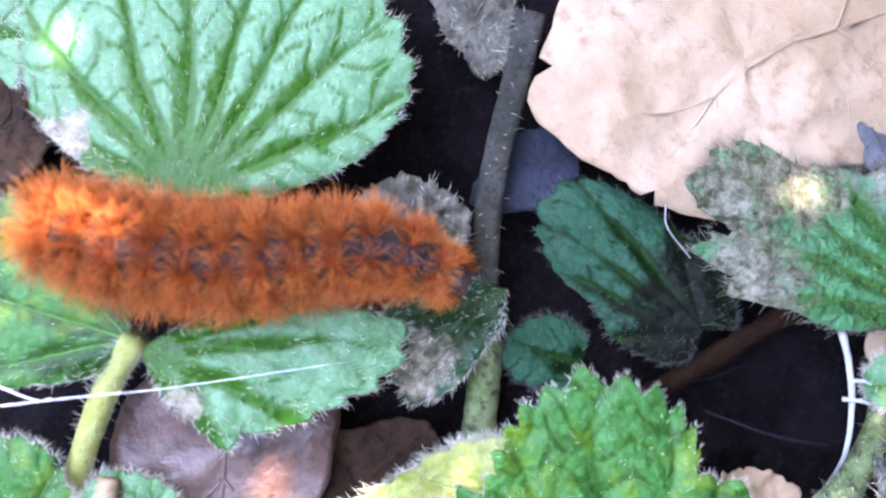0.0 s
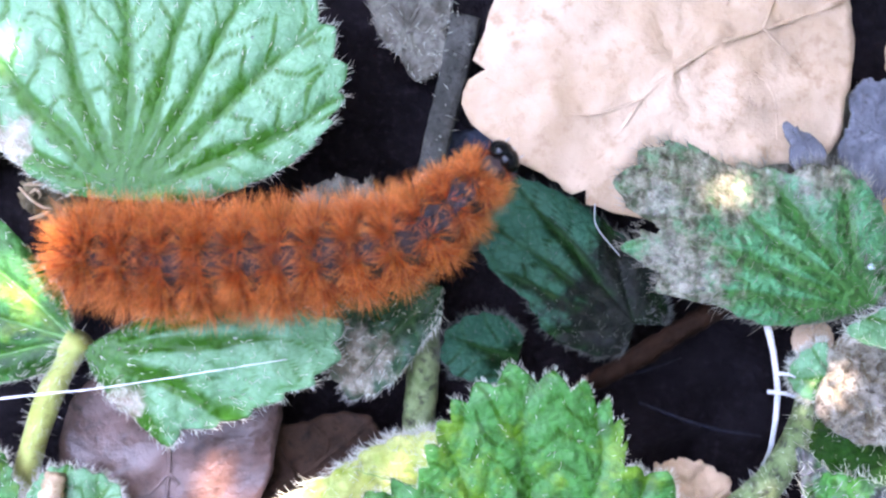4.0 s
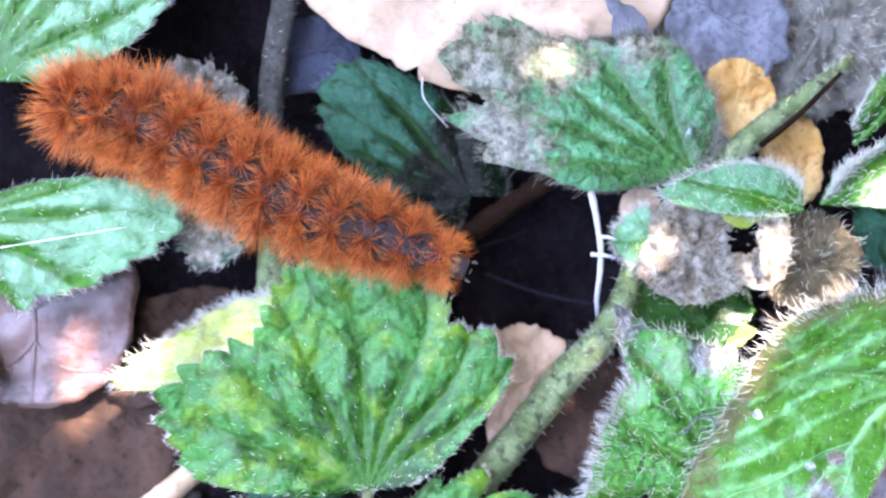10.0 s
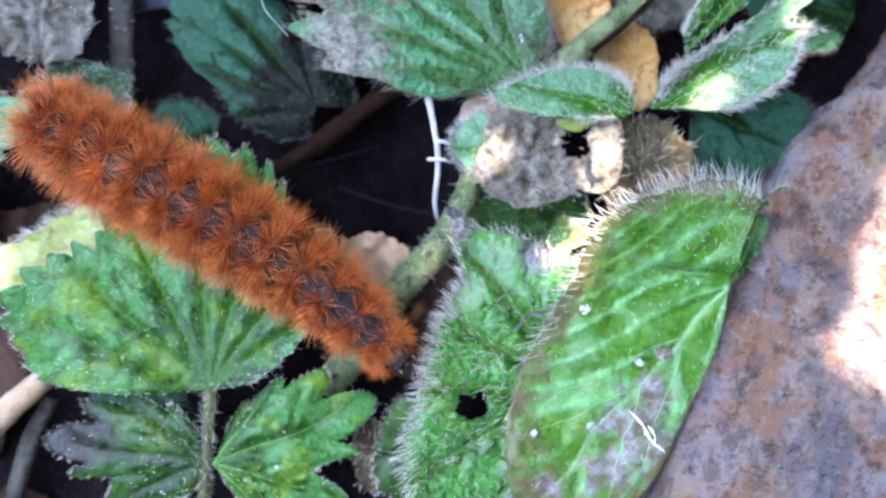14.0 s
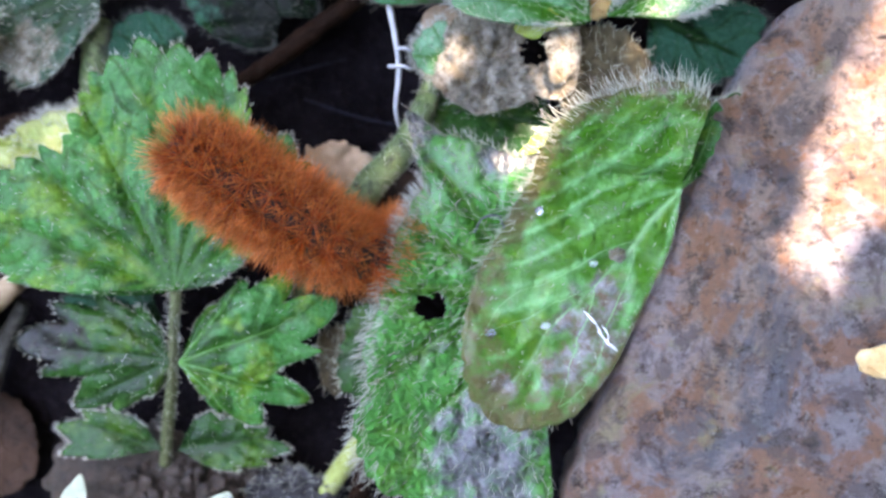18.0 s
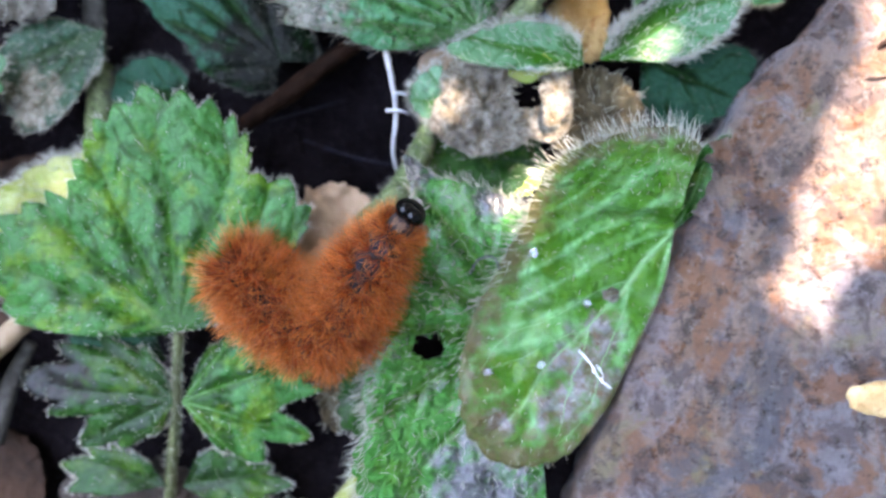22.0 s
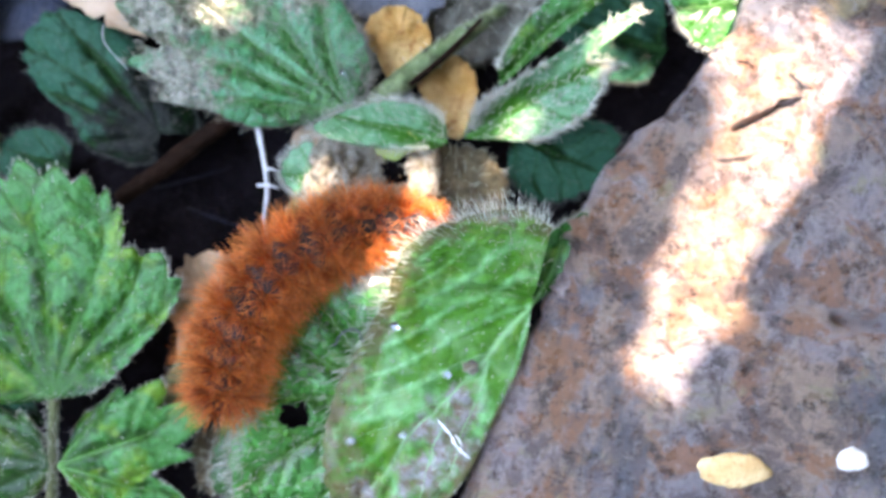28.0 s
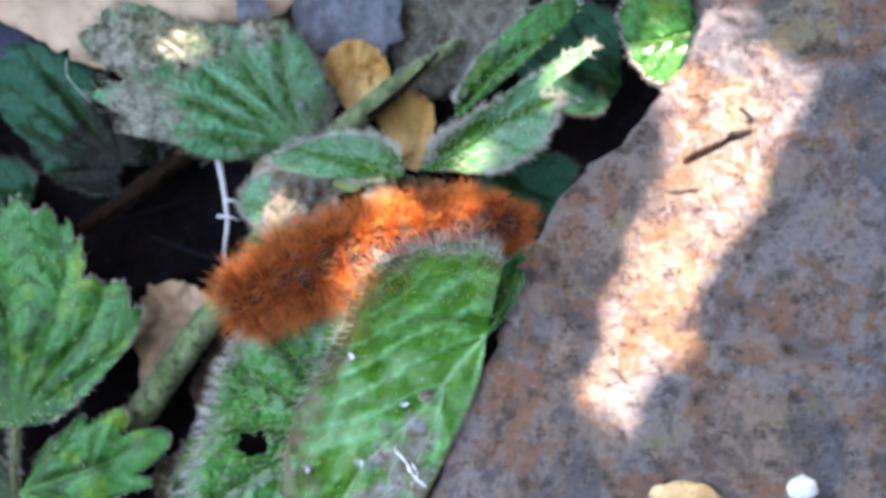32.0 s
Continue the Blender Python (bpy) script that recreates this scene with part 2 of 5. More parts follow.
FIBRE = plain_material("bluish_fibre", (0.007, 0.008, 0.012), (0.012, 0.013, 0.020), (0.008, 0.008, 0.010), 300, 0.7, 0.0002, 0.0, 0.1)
ROOT = plain_material("white_root", (0.33, 0.33, 0.32), (0.43, 0.43, 0.42), (0.24, 0.22, 0.20), 500, 0.5, 0.0001, 0.1)
THREAD = plain_material("silk_thread", (0.8, 0.8, 0.82), (0.9, 0.9, 0.9), (0.7, 0.7, 0.7), 500, 0.4, 0.0)
CHIP = plain_material("orange_wood_chip", (0.60, 0.36, 0.15), (0.74, 0.54, 0.28), (0.45, 0.22, 0.08), 300, 0.6, 0.0003)
PEBBLE = plain_material("white_crumb", (0.72, 0.70, 0.64), (0.82, 0.80, 0.76), (0.5, 0.47, 0.4), 400, 0.5, 0.0003)
VEIN = plain_material("pale_leaf_vein", (0.045, 0.170, 0.028), (0.080, 0.225, 0.060), (0.035, 0.130, 0.018), 500, 0.45, 0.0001, 0.15)
# hair colour dimmed to carry the shade on DEEP leaves
SHADE_HAIR = hair_material("shade_toned_leaf_hair", (0.05, 0.06, 0.05), (0.09, 0.10, 0.085), (0.05, 0.045, 0.035), (0.12, 0.125, 0.11), 0.2)
PALE_VEIN = plain_material("whitish_leaf_vein", (0.15, 0.40, 0.13), (0.22, 0.46, 0.20), (0.11, 0.34, 0.08), 500, 0.45, 0.0001, 0.15)
# vein colour dimmed to carry the shade on SHADED and DULL leaves
SHADE_VEIN = plain_material("shade_toned_leaf_vein", (0.008, 0.040, 0.008), (0.014, 0.056, 0.014), (0.006, 0.030, 0.005), 500, 0.45, 0.0001, 0.1)
DRY_HAIR = hair_material("dry_leaf_hair", (0.12, 0.11, 0.08), (0.26, 0.24, 0.18), (0.05, 0.04, 0.03), (0.34, 0.32, 0.26), 0.25)
LEAF_HAIR = hair_material("pale_leaf_hair", (0.46, 0.48, 0.36), (0.62, 0.62, 0.52), (0.38, 0.30, 0.20), (0.68, 0.66, 0.60))
SETA = hair_material("orange_bristle", (0.22, 0.026, 0.004), (0.62, 0.112, 0.016), (0.10, 0.016, 0.006), (0.92, 0.33, 0.085), 0.4, 0.32)
DOWN = hair_material("rust_down", (0.16, 0.022, 0.004), (0.34, 0.055, 0.007), (0.08, 0.012, 0.004), (0.46, 0.11, 0.02), 0.35, 0.45)
DARK_SETA = hair_material("brown_bristle", (0.05, 0.025, 0.015), (0.20, 0.08, 0.035), (0.42, 0.30, 0.22), (0.36, 0.22, 0.14), 0.25)
SKIN = plain_material("dark_caterpillar_skin", (0.022, 0.011, 0.010), (0.042, 0.021, 0.018), (0.010, 0.006, 0.006), 700, 0.5, 0.0003, 0.0, 0.25)
WART = plain_material("orange_wart", (0.30, 0.07, 0.012), (0.38, 0.10, 0.02), (0.18, 0.04, 0.01), 900, 0.5, 0.0001)
BLACK = Nodes("glossy_black_shell").finish((0.002, 0.002, 0.0022), 0.06, None, 0, 0, 0.18)
PLATE = plain_material("dark_back_plate", (0.010, 0.007, 0.009), (0.020, 0.013, 0.016), (0.006, 0.004, 0.005), 900, 0.55, 0.00005, 0.0, 0.2)
COLLAR = plain_material("tan_neck", (0.11, 0.055, 0.028), (0.16, 0.085, 0.05), (0.07, 0.032, 0.018), 700, 0.5, 0.0002)
CREAM = plain_material("cream_mouthpart", (0.30, 0.27, 0.22), (0.40, 0.36, 0.30), (0.2, 0.17, 0.14), 900, 0.4, 0.0001)
DEW = Nodes("dew_drop").finish((0.9, 0.95, 0.95), 0.05)
DEW.node_tree.nodes["Principled BSDF"].inputs["Transmission Weight"].default_value = 0.9


def bark_material():
    """Lilac-grey bark with rust-coloured and bluish patches, pale flecks and dark specks."""
    n = Nodes("weathered_bark")
    col = n.mix(n.ramp(n.noise(26, 5, 0.6, 0.6), 0.42, 0.58), (0.58, 0.395, 0.30), (0.46, 0.41, 0.435))
    col = n.mix(n.ramp(n.noise(130, 6, 0.66, 0.7), 0.47, 0.60, 0.0, 0.8), col, (0.50, 0.42, 0.45))
    col = n.mix(n.ramp(n.noise(160, 6, 0.68, 0.8), 0.48, 0.58, 0.0, 0.85), col, (0.50, 0.225, 0.115))
    col = n.mix(n.ramp(n.noise(110, 6, 0.68, 0.9), 0.55, 0.66, 0.0, 0.7), col, (0.50, 0.44, 0.24))
    col = n.mix(n.ramp(n.noise(210, 7, 0.74, 0.5), 0.49, 0.58, 0.0, 0.75), col, (0.19, 0.14, 0.14))
    col = n.mix(n.ramp(n.noise(70, 6, 0.7, 0.8), 0.53, 0.64, 0.0, 0.75), col, (0.17, 0.19, 0.235))
    col = n.mix(n.ramp(n.noise(420, 8, 0.78), 0.53, 0.62, 0.0, 0.8), col, (0.06, 0.044, 0.042))
    col = n.mix(n.ramp(n.noise(700, 5, 0.75), 0.57, 0.66, 0.0, 0.5), col, (0.66, 0.60, 0.58))
    col = n.mix(n.ramp(n.noise(1000, 8, 0.85), 0.40, 0.60, 0.30, 0.0), col, (0.14, 0.085, 0.065))
    bump = n.maths("ADD", n.noise(260, 9, 0.8), n.maths("MULTIPLY", n.noise(1100, 6, 0.8), 0.8))
    bump = n.maths("ADD", bump, n.ramp(n.cells(330), 0.0, 0.3, 0.0, 0.35))
    return n.finish(col, n.ramp(n.noise(500, 5, 0.7), 0.35, 0.65, 0.22, 0.6), bump, 0.0042, 0, 0.7)


BARK = bark_material()


# ---- building helpers ----
def part(name, verts, faces, material, parent=None, label="", smooth=True, attrs=None, kind=""):
    """One mesh object, in its parent's space, in metres."""
    me = bpy.data.meshes.new(name)
    me.from_pydata([tuple(v) for v in verts], [], faces)
    for key, values in (attrs or {}).items():
        me.attributes.new(key, "FLOAT", "POINT").data.foreach_set("value", np.asarray(values, dtype=np.float32))
    me.materials.append(material)
    if smooth:
        me.polygons.foreach_set("use_smooth", [True] * len(me.polygons))
    me.update()
    ob = new(name, me)
    ob.parent = parent
    if label or kind:
        tagged(ob, label, kind=kind)
    return ob


def thing(name, x, y, z, label, category, group=""):
    """An empty at the foot of a thing; x, y, z in millimetres."""
    ob = new(name)
    ob.empty_display_size = 0.003
    ob.location = (x * MM, y * MM, z * MM)
    return tagged(ob, label, category, group)


def thicken(ob, depth):
    m = ob.modifiers.new("thickness", "SOLIDIFY")
    m.thickness, m.offset = depth * MM, -1.0
    return ob


def smooth_line(points, n):
    """n + 1 points on a Catmull-Rom curve through the given ones."""
    p = np.asarray(points, dtype=float)
    p = np.vstack([2 * p[0] - p[1], p, 2 * p[-1] - p[-2]])
    out = []
    for k in range(n + 1):
        u = k / n * (len(p) - 3)
        i = min(int(u), len(p) - 4)
        f = u - i
        a, b, c, d = p[i:i + 4]
        out.append(0.5 * (2 * b + (c - a) * f + (2 * a - 5 * b + 4 * c - d) * f * f + (3 * b - a - 3 * c + d) * f ** 3))
    return np.array(out)


def tube(points, radii, sides=8, n=24, flat=1.0, rough=0.0, seed=0):
    """Verts (metres) and faces of a round rod along points (mm); radii (mm) from end to end."""
    line = smooth_line(points, n)
    rad = np.interp(np.linspace(0, 1, n + 1), np.linspace(0, 1, len(radii)), radii)
    rng = np.random.RandomState(seed)
    verts, faces = [], []
    tang = np.gradient(line, axis=0)
    for k in range(n + 1):
        t = tang[k] / (np.linalg.norm(tang[k]) + 1e-9)
        side = np.cross(t, (0, 0, 1.0)) if abs(t[2]) < 0.95 else np.cross(t, (0, 1.0, 0))
        side /= np.linalg.norm(side)
        up = np.cross(side, t)
        for j in range(sides):
            a = 2 * math.pi * j / sides
            r = rad[k] * (1 + rough * (rng.rand() - 0.5))
            verts.append((line[k] + side * math.cos(a) * r + up * math.sin(a) * r * flat) * MM)
    for k in range(n):
        for j in range(sides):
            i, i2 = k * sides + j, k * sides + (j + 1) % sides
            faces.append((i, i2, i2 + sides, i + sides))
    faces.append(tuple(range(sides - 1, -1, -1)))
    faces.append(tuple(range(n * sides, (n + 1) * sides)))
    return verts, faces


def bristles(roots, ways, lengths, width, bend=0.25, seed=0, joints=2):
    """Verts (metres) and faces of thin three-sided hairs; roots, lengths and width in mm."""
    rng = np.random.RandomState(seed)
    verts, faces, along = [], [], []
    for root, way, length in zip(roots, ways, lengths):
        way = np.asarray(way, dtype=float)
        way /= np.linalg.norm(way) + 1e-9
        side = np.cross(way, rng.normal(size=3))
        side /= np.linalg.norm(side) + 1e-9
        other = np.cross(way, side)
        droop = side * bend * length * rng.rand()
        base = len(verts)
        for k in range(joints):
            f = k / joints
            c = np.asarray(root) + way * length * f + droop * f * f
            w = width * (1 - 0.45 * f)
            for a in (0.0, 2.094, 4.189):
                verts.append((c + side * math.cos(a) * w + other * math.sin(a) * w) * MM)
                along.append(f)
        verts.append((np.asarray(root) + way * length + droop) * MM)
        along.append(1.0)
        for k in range(joints - 1):
            for j in range(3):
                i, i2 = base + 3 * k + j, base + 3 * k + (j + 1) % 3
                faces.append((i, i2, i2 + 3, i + 3))
        last = base + 3 * (joints - 1)
        for j in range(3):
            faces.append((last + j, last + (j + 1) % 3, base + 3 * joints))
    return verts, faces, along


def hairs_part(name, tufts, material, parent, label=""):
    """A joined tuft or fringe of hairs as one part."""
    verts, faces, along = tufts
    return part(name, verts, faces, material, parent, label, attrs={"tip": along}, kind="stuff")


def curve_of(pairs, x):
    """Smooth value at x of a curve through (x, value) pairs."""
    xs, ys = [p[0] for p in pairs], [p[1] for p in pairs]
    if x <= xs[0]:
        return ys[0]
    if x >= xs[-1]:
        return ys[-1]
    i = max(k for k in range(len(xs)) if xs[k] <= x)
    i = min(i, len(xs) - 2)
    f = (x - xs[i]) / (xs[i + 1] - xs[i])
    a, b = ys[max(i - 1, 0)], ys[min(i + 2, len(ys) - 1)]
    y0, y1 = ys[i], ys[i + 1]
    v = 0.5 * (2 * y0 + (y1 - a) * f + (2 * a - 5 * y0 + 4 * y1 - b) * f * f + (3 * y0 - a - 3 * y1 + b) * f ** 3)
    return max(min(v, max(y0, y1) * 1.12), min(y0, y1) * 0.85)


def leaf(name, label, base, outline, material, veins=(), teeth=12, tooth=0.07, cup=0.0, spacing=2.8, puff=0.28,
         wave=0.5, dead=(), rim=0.0, holes=(), hairs=300, hair_length=0.8, edge_hairs=1.0, petiole=None, seed=1, rise=None,
         hair_material=None, rings=40, ribs=True, vein_width=1.0, hair_width=0.030, comb=None, rib_material=None,
         pleat=0.26, side_veins=0.6, stalk=None, dew=0, pinnate=None):
    """A leaf that fans out from base (mm). outline: (degrees, mm) from one side of the base round to the other."""
    bx, by, bz = base
    home = thing(name, bx, by, bz, label, "leaf")
    a0, a1 = outline[0][0], outline[-1][0]
    na = max(130, int(teeth * 8))
    longest = max(r for _, r in outline)
    angles = np.linspace(a0, a1, na + 1)
    off = Vector((seed * 3.1, seed * 1.7, 0.4))

    def radius(a):
        return curve_of(outline, a)

    arc = np.cumsum([0] + [radius(a) * radians((a1 - a0) / na) + abs(radius(a) - radius(angles[max(k - 1, 0)])) for k, a in enumerate(angles[1:])])
    arc /= arc[-1]

    def height(dx, dy, s):
        z = cup * s * s
        z += wave * noise.noise(Vector((dx * 0.13, dy * 0.13, 0)) + off) * 2 * s
        z += puff * 0.8 * noise.noise(Vector((dx * 0.42, dy * 0.42, 6)) + off) * min(1.0, s * 4)
        if rise:
            z += rise(bx + dx, by + dy)
        return z

    def sway(dx, dy):
        """Veins wander a few degrees from the straight."""
        return 7.0 * noise.noise(Vector((dx * 0.11, dy * 0.11, 0.5)) + off)

    def rib(dx, dy, ang, dist):
        """How near a vein is (0 to 1), and how far the blade bulges between veins."""
        if not veins:
            return 0.0, 0.0, 0.5, 0.0
        ang += sway(dx, dy)
        order = sorted(veins, key=lambda v: abs(v - ang))
        best = order[0]
        d = radians(abs(best - ang))
        across, along = dist * math.sin(min(d, 1.5)), dist * math.cos(min(d, 1.5))
        reach = max(0.0, min(1.0, 1.35 - along / (0.85 * longest)))
        main = math.exp(-(across / (vein_width * (0.15 + 0.26 * reach))) ** 2) * (0.5 + 0.5 * reach)
        ph = (along - across * 0.9) / spacing + 0.15 * math.sin(best) + 0.55 * noise.noise(Vector((dx * 0.3, dy * 0.3, 2)) + off)
        f = abs(ph - round(ph))
        second = math.exp(-(f * spacing / 0.3) ** 2) * min(1.0, across / 0.5) * side_veins
        small = (along + across * 1.3) / (spacing * 0.45)
        third = math.exp(-(abs(small - round(small)) * spacing / 0.22) ** 2) * 0.03
        bulge = math.sin(math.pi * min(f, 0.5)) ** 1.3 * min(1.0, across / 1.2) - 0.35 * main
        # shaded flank of each fold painted beside its vein, wider on one side
        fold_shade = vein_width * (0.3 + 0.9 * reach) * (1.35 if ang > best else 0.6)
        pale = 1.0 - max(main, 0.75 * second, reach * math.exp(-(across / fold_shade) ** 2), 0.85 * math.exp(-(dist / (0.3 * longest)) ** 2))
        half = 0.5 * dist * radians(abs(order[1] - best)) if len(order) > 1 and (order[1] - best) * (ang - best) > 0 else 3.0
        half = max(0.3, min(half, 3.5))
        near = min(across, half)
        fold = near * (1 - 0.5 * near / half)
        if pinnate:
            step = (along - across / math.tan(radians(pinnate[2] - 0.7 * across))) / pinnate[1] + 0.25 * noise.noise(Vector((dx * 0.2, dy * 0.2, 5)) + off)
            f = abs(step - round(step)) * pinnate[1] * 0.5
            streak = math.exp(-(f / 0.42) ** 2) * min(1.0, across / 0.6) * (0.6 + 0.4 * reach)
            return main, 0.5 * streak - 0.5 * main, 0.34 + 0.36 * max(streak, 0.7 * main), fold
        return max(main, second, third), bulge, pale, fold

    verts, faces, vein_at, dead_at, pale_at, rim_at, edge = [], [], [], [], [], [], []
    for k, ang in enumerate(angles):
        u = arc[k] * teeth
        f = u - math.floor(u)
        saw = (f / 0.62 if f < 0.62 else (1 - f) / 0.38) ** 0.6
        jag = 1 + 0.45 * noise.noise(Vector((ang * 0.11, seed, 0)))
        rr = radius(ang)
        ca, sa = math.cos(radians(ang)), math.sin(radians(ang))
        for j in range(rings + 1):
            s = (j / rings) ** 0.85
            r = rr * s * (1 + tooth * jag * (saw - 0.5) * s ** 6)
            dx, dy = r * ca, r * sa
            v, b, p, fold = rib(dx, dy, ang, r)
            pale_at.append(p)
            z = height(dx, dy, s) + (0.32 * puff * b + pleat * fold) * min(1.0, s * 3) * (1 - 0.4 * s ** 5)
            verts.append((dx * MM, dy * MM, z * MM))
            vein_at.append(v)
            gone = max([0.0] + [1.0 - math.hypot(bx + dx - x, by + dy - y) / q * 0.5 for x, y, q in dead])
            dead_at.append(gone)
            rim_at.append((s - 1 + rim) / rim if rim and s > 1 - rim else 0.0)
        edge.append(verts[-1])
    w = rings + 1
    for k in range(na):
        for j in range(rings):
            i = k * w + j
            q = (i, i + 1, i + w + 1, i + w)
            cx = bx + sum(verts[m][0] for m in q) / 4 / MM
            cy = by + sum(verts[m][1] for m in q) / 4 / MM
            if any(math.hypot(cx - x, (cy - y) * 1.3) < r * (1 + 0.5 * noise.noise(Vector((cx, cy, 3)))) for x, y, r in holes):
                continue
            faces.append(q)
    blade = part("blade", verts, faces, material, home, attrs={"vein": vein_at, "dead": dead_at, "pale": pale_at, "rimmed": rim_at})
    thicken(blade, 0.25)

    def surface(ang, s):
        k = min(max(int(round((ang - a0) / (a1 - a0) * na)), 0), na)
        j = min(max(int(round(s ** (1 / 0.85) * rings)), 0), rings)
        return np.array(verts[k * w + j]) / MM

    if ribs and material is not DEEP:
        for v in veins:
            line = []
            for s in np.linspace(0.02, 0.9, 20):
                p = surface(v, s)
                line.append(surface(min(max(v - sway(p[0], p[1]), a0), a1), s) + np.array((0, 0, 0.02)))
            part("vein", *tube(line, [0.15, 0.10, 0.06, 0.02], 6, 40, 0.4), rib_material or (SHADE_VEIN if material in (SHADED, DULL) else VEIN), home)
    if pinnate:
        mid, gap, spread, width = pinnate
        reach = radius(mid)
        for k in range(1, int(reach * 0.85 / gap)):
            for side in (-1, 1):
                x0, y0 = k * gap * math.cos(radians(mid)), k * gap * math.sin(radians(mid))
                line = []
                for step in range(60):
                    d = step * 0.35
                    turn = radians(mid + side * (spread - 0.7 * d + 2.5 * math.sin(0.5 * d + k)))
                    p = (x0 + d * math.cos(turn), y0 + d * math.sin(turn))
                    ang, r = math.degrees(math.atan2(p[1], p[0])), math.hypot(*p)
                    ang += 360 if ang < a0 else 0
                    if not a0 < ang < a1 or r > 0.93 * radius(ang):
                        break
                    line.append(surface(ang, r / radius(ang)) + np.array((0, 0, 0.06)))
                if len(line) > 6:
                    part("side_vein", *tube(line[::3], [width, width * 0.8, width * 0.3], 5, 24, 0.4), rib_material or VEIN, home)
    rng = np.random.RandomState(seed + 50)
    roots, ways, lengths = [], [], []
    for _ in range(hairs):
        ang, s = a0 + (a1 - a0) * rng.rand(), math.sqrt(rng.rand())
        p = surface(ang, s)
        if any(math.hypot(bx + p[0] - x, by + p[1] - y) < r for x, y, r in holes):
            continue
        roots.append(p)
        ways.append((rng.normal() * 0.5 + math.cos(radians(ang)) * 0.7, rng.normal() * 0.5 + math.sin(radians(ang)) * 0.7, 0.9))
        lengths.append(hair_length * (0.5 + 0.7 * rng.rand()))
    for _ in range(int(arc.size * 2.2 * edge_hairs)):
        k = rng.randint(0, na + 1)
        ang = angles[k] + rng.normal() * 28
        roots.append(np.array(edge[k]) / MM)
        ways.append((math.cos(radians(ang)), math.sin(radians(ang)), 0.35 + 0.35 * rng.normal()))
        lengths.append(hair_length * (0.6 + 0.9 * rng.rand()))
    if comb:
        for _ in range(comb[2]):
            ang = comb[0] + (comb[1] - comb[0]) * rng.rand()
            roots.append(surface(ang, 1.0 if rng.rand() < 0.6 else 0.94))
            d = radians(ang + rng.normal() * 12)
            ways.append((math.cos(d), math.sin(d), 0.5 + 0.3 * rng.normal()))
            lengths.append(comb[3] * (0.7 + 0.6 * rng.rand()))
    if roots:
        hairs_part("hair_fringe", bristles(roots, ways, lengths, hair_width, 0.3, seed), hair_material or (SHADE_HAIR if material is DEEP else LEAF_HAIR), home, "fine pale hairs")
    for _ in range(dew):
        p = surface(a0 + (a1 - a0) * rng.rand(), 0.25 + 0.65 * rng.rand())
        size = 0.10 + 0.16 * rng.rand() ** 2
        drop = thing("dew_drop", bx + p[0], by + p[1], bz + p[2], "tiny clear dew drop on a green leaf", "dew drop", "dew drops")
        part("drop", *tube([(0, 0, size * (k / 5 - 0.3)) for k in range(6)], [size * q for q in (0.75, 0.97, 1.0, 0.9, 0.66, 0.2)], 10, 10), DEW, drop)
    if petiole:
        pts = [(x - bx, y - by, z - bz) for x, y, z in petiole[:-1]]
        part("petiole", *tube(pts, petiole[-1], 10, 22, 1.0, 0.08, seed), stalk or PETIOLE, home, "hairy yellow-green leaf stalk")
        line = smooth_line(pts, 60)
        roots, ways, lengths = [], [], []
        for p in line:
            for _ in range(5):
                a = rng.rand() * 6.283
                d = np.array((math.cos(a), math.sin(a), rng.rand()))
                roots.append(p + d * petiole[-1][0] * 0.8)
                ways.append(d)
                lengths.append(0.7 + 0.5 * rng.rand())
        hairs_part("stalk_hairs", bristles(roots, ways, lengths, 0.028, 0.3, seed), LEAF_HAIR, home, "fine pale hairs")
    return home


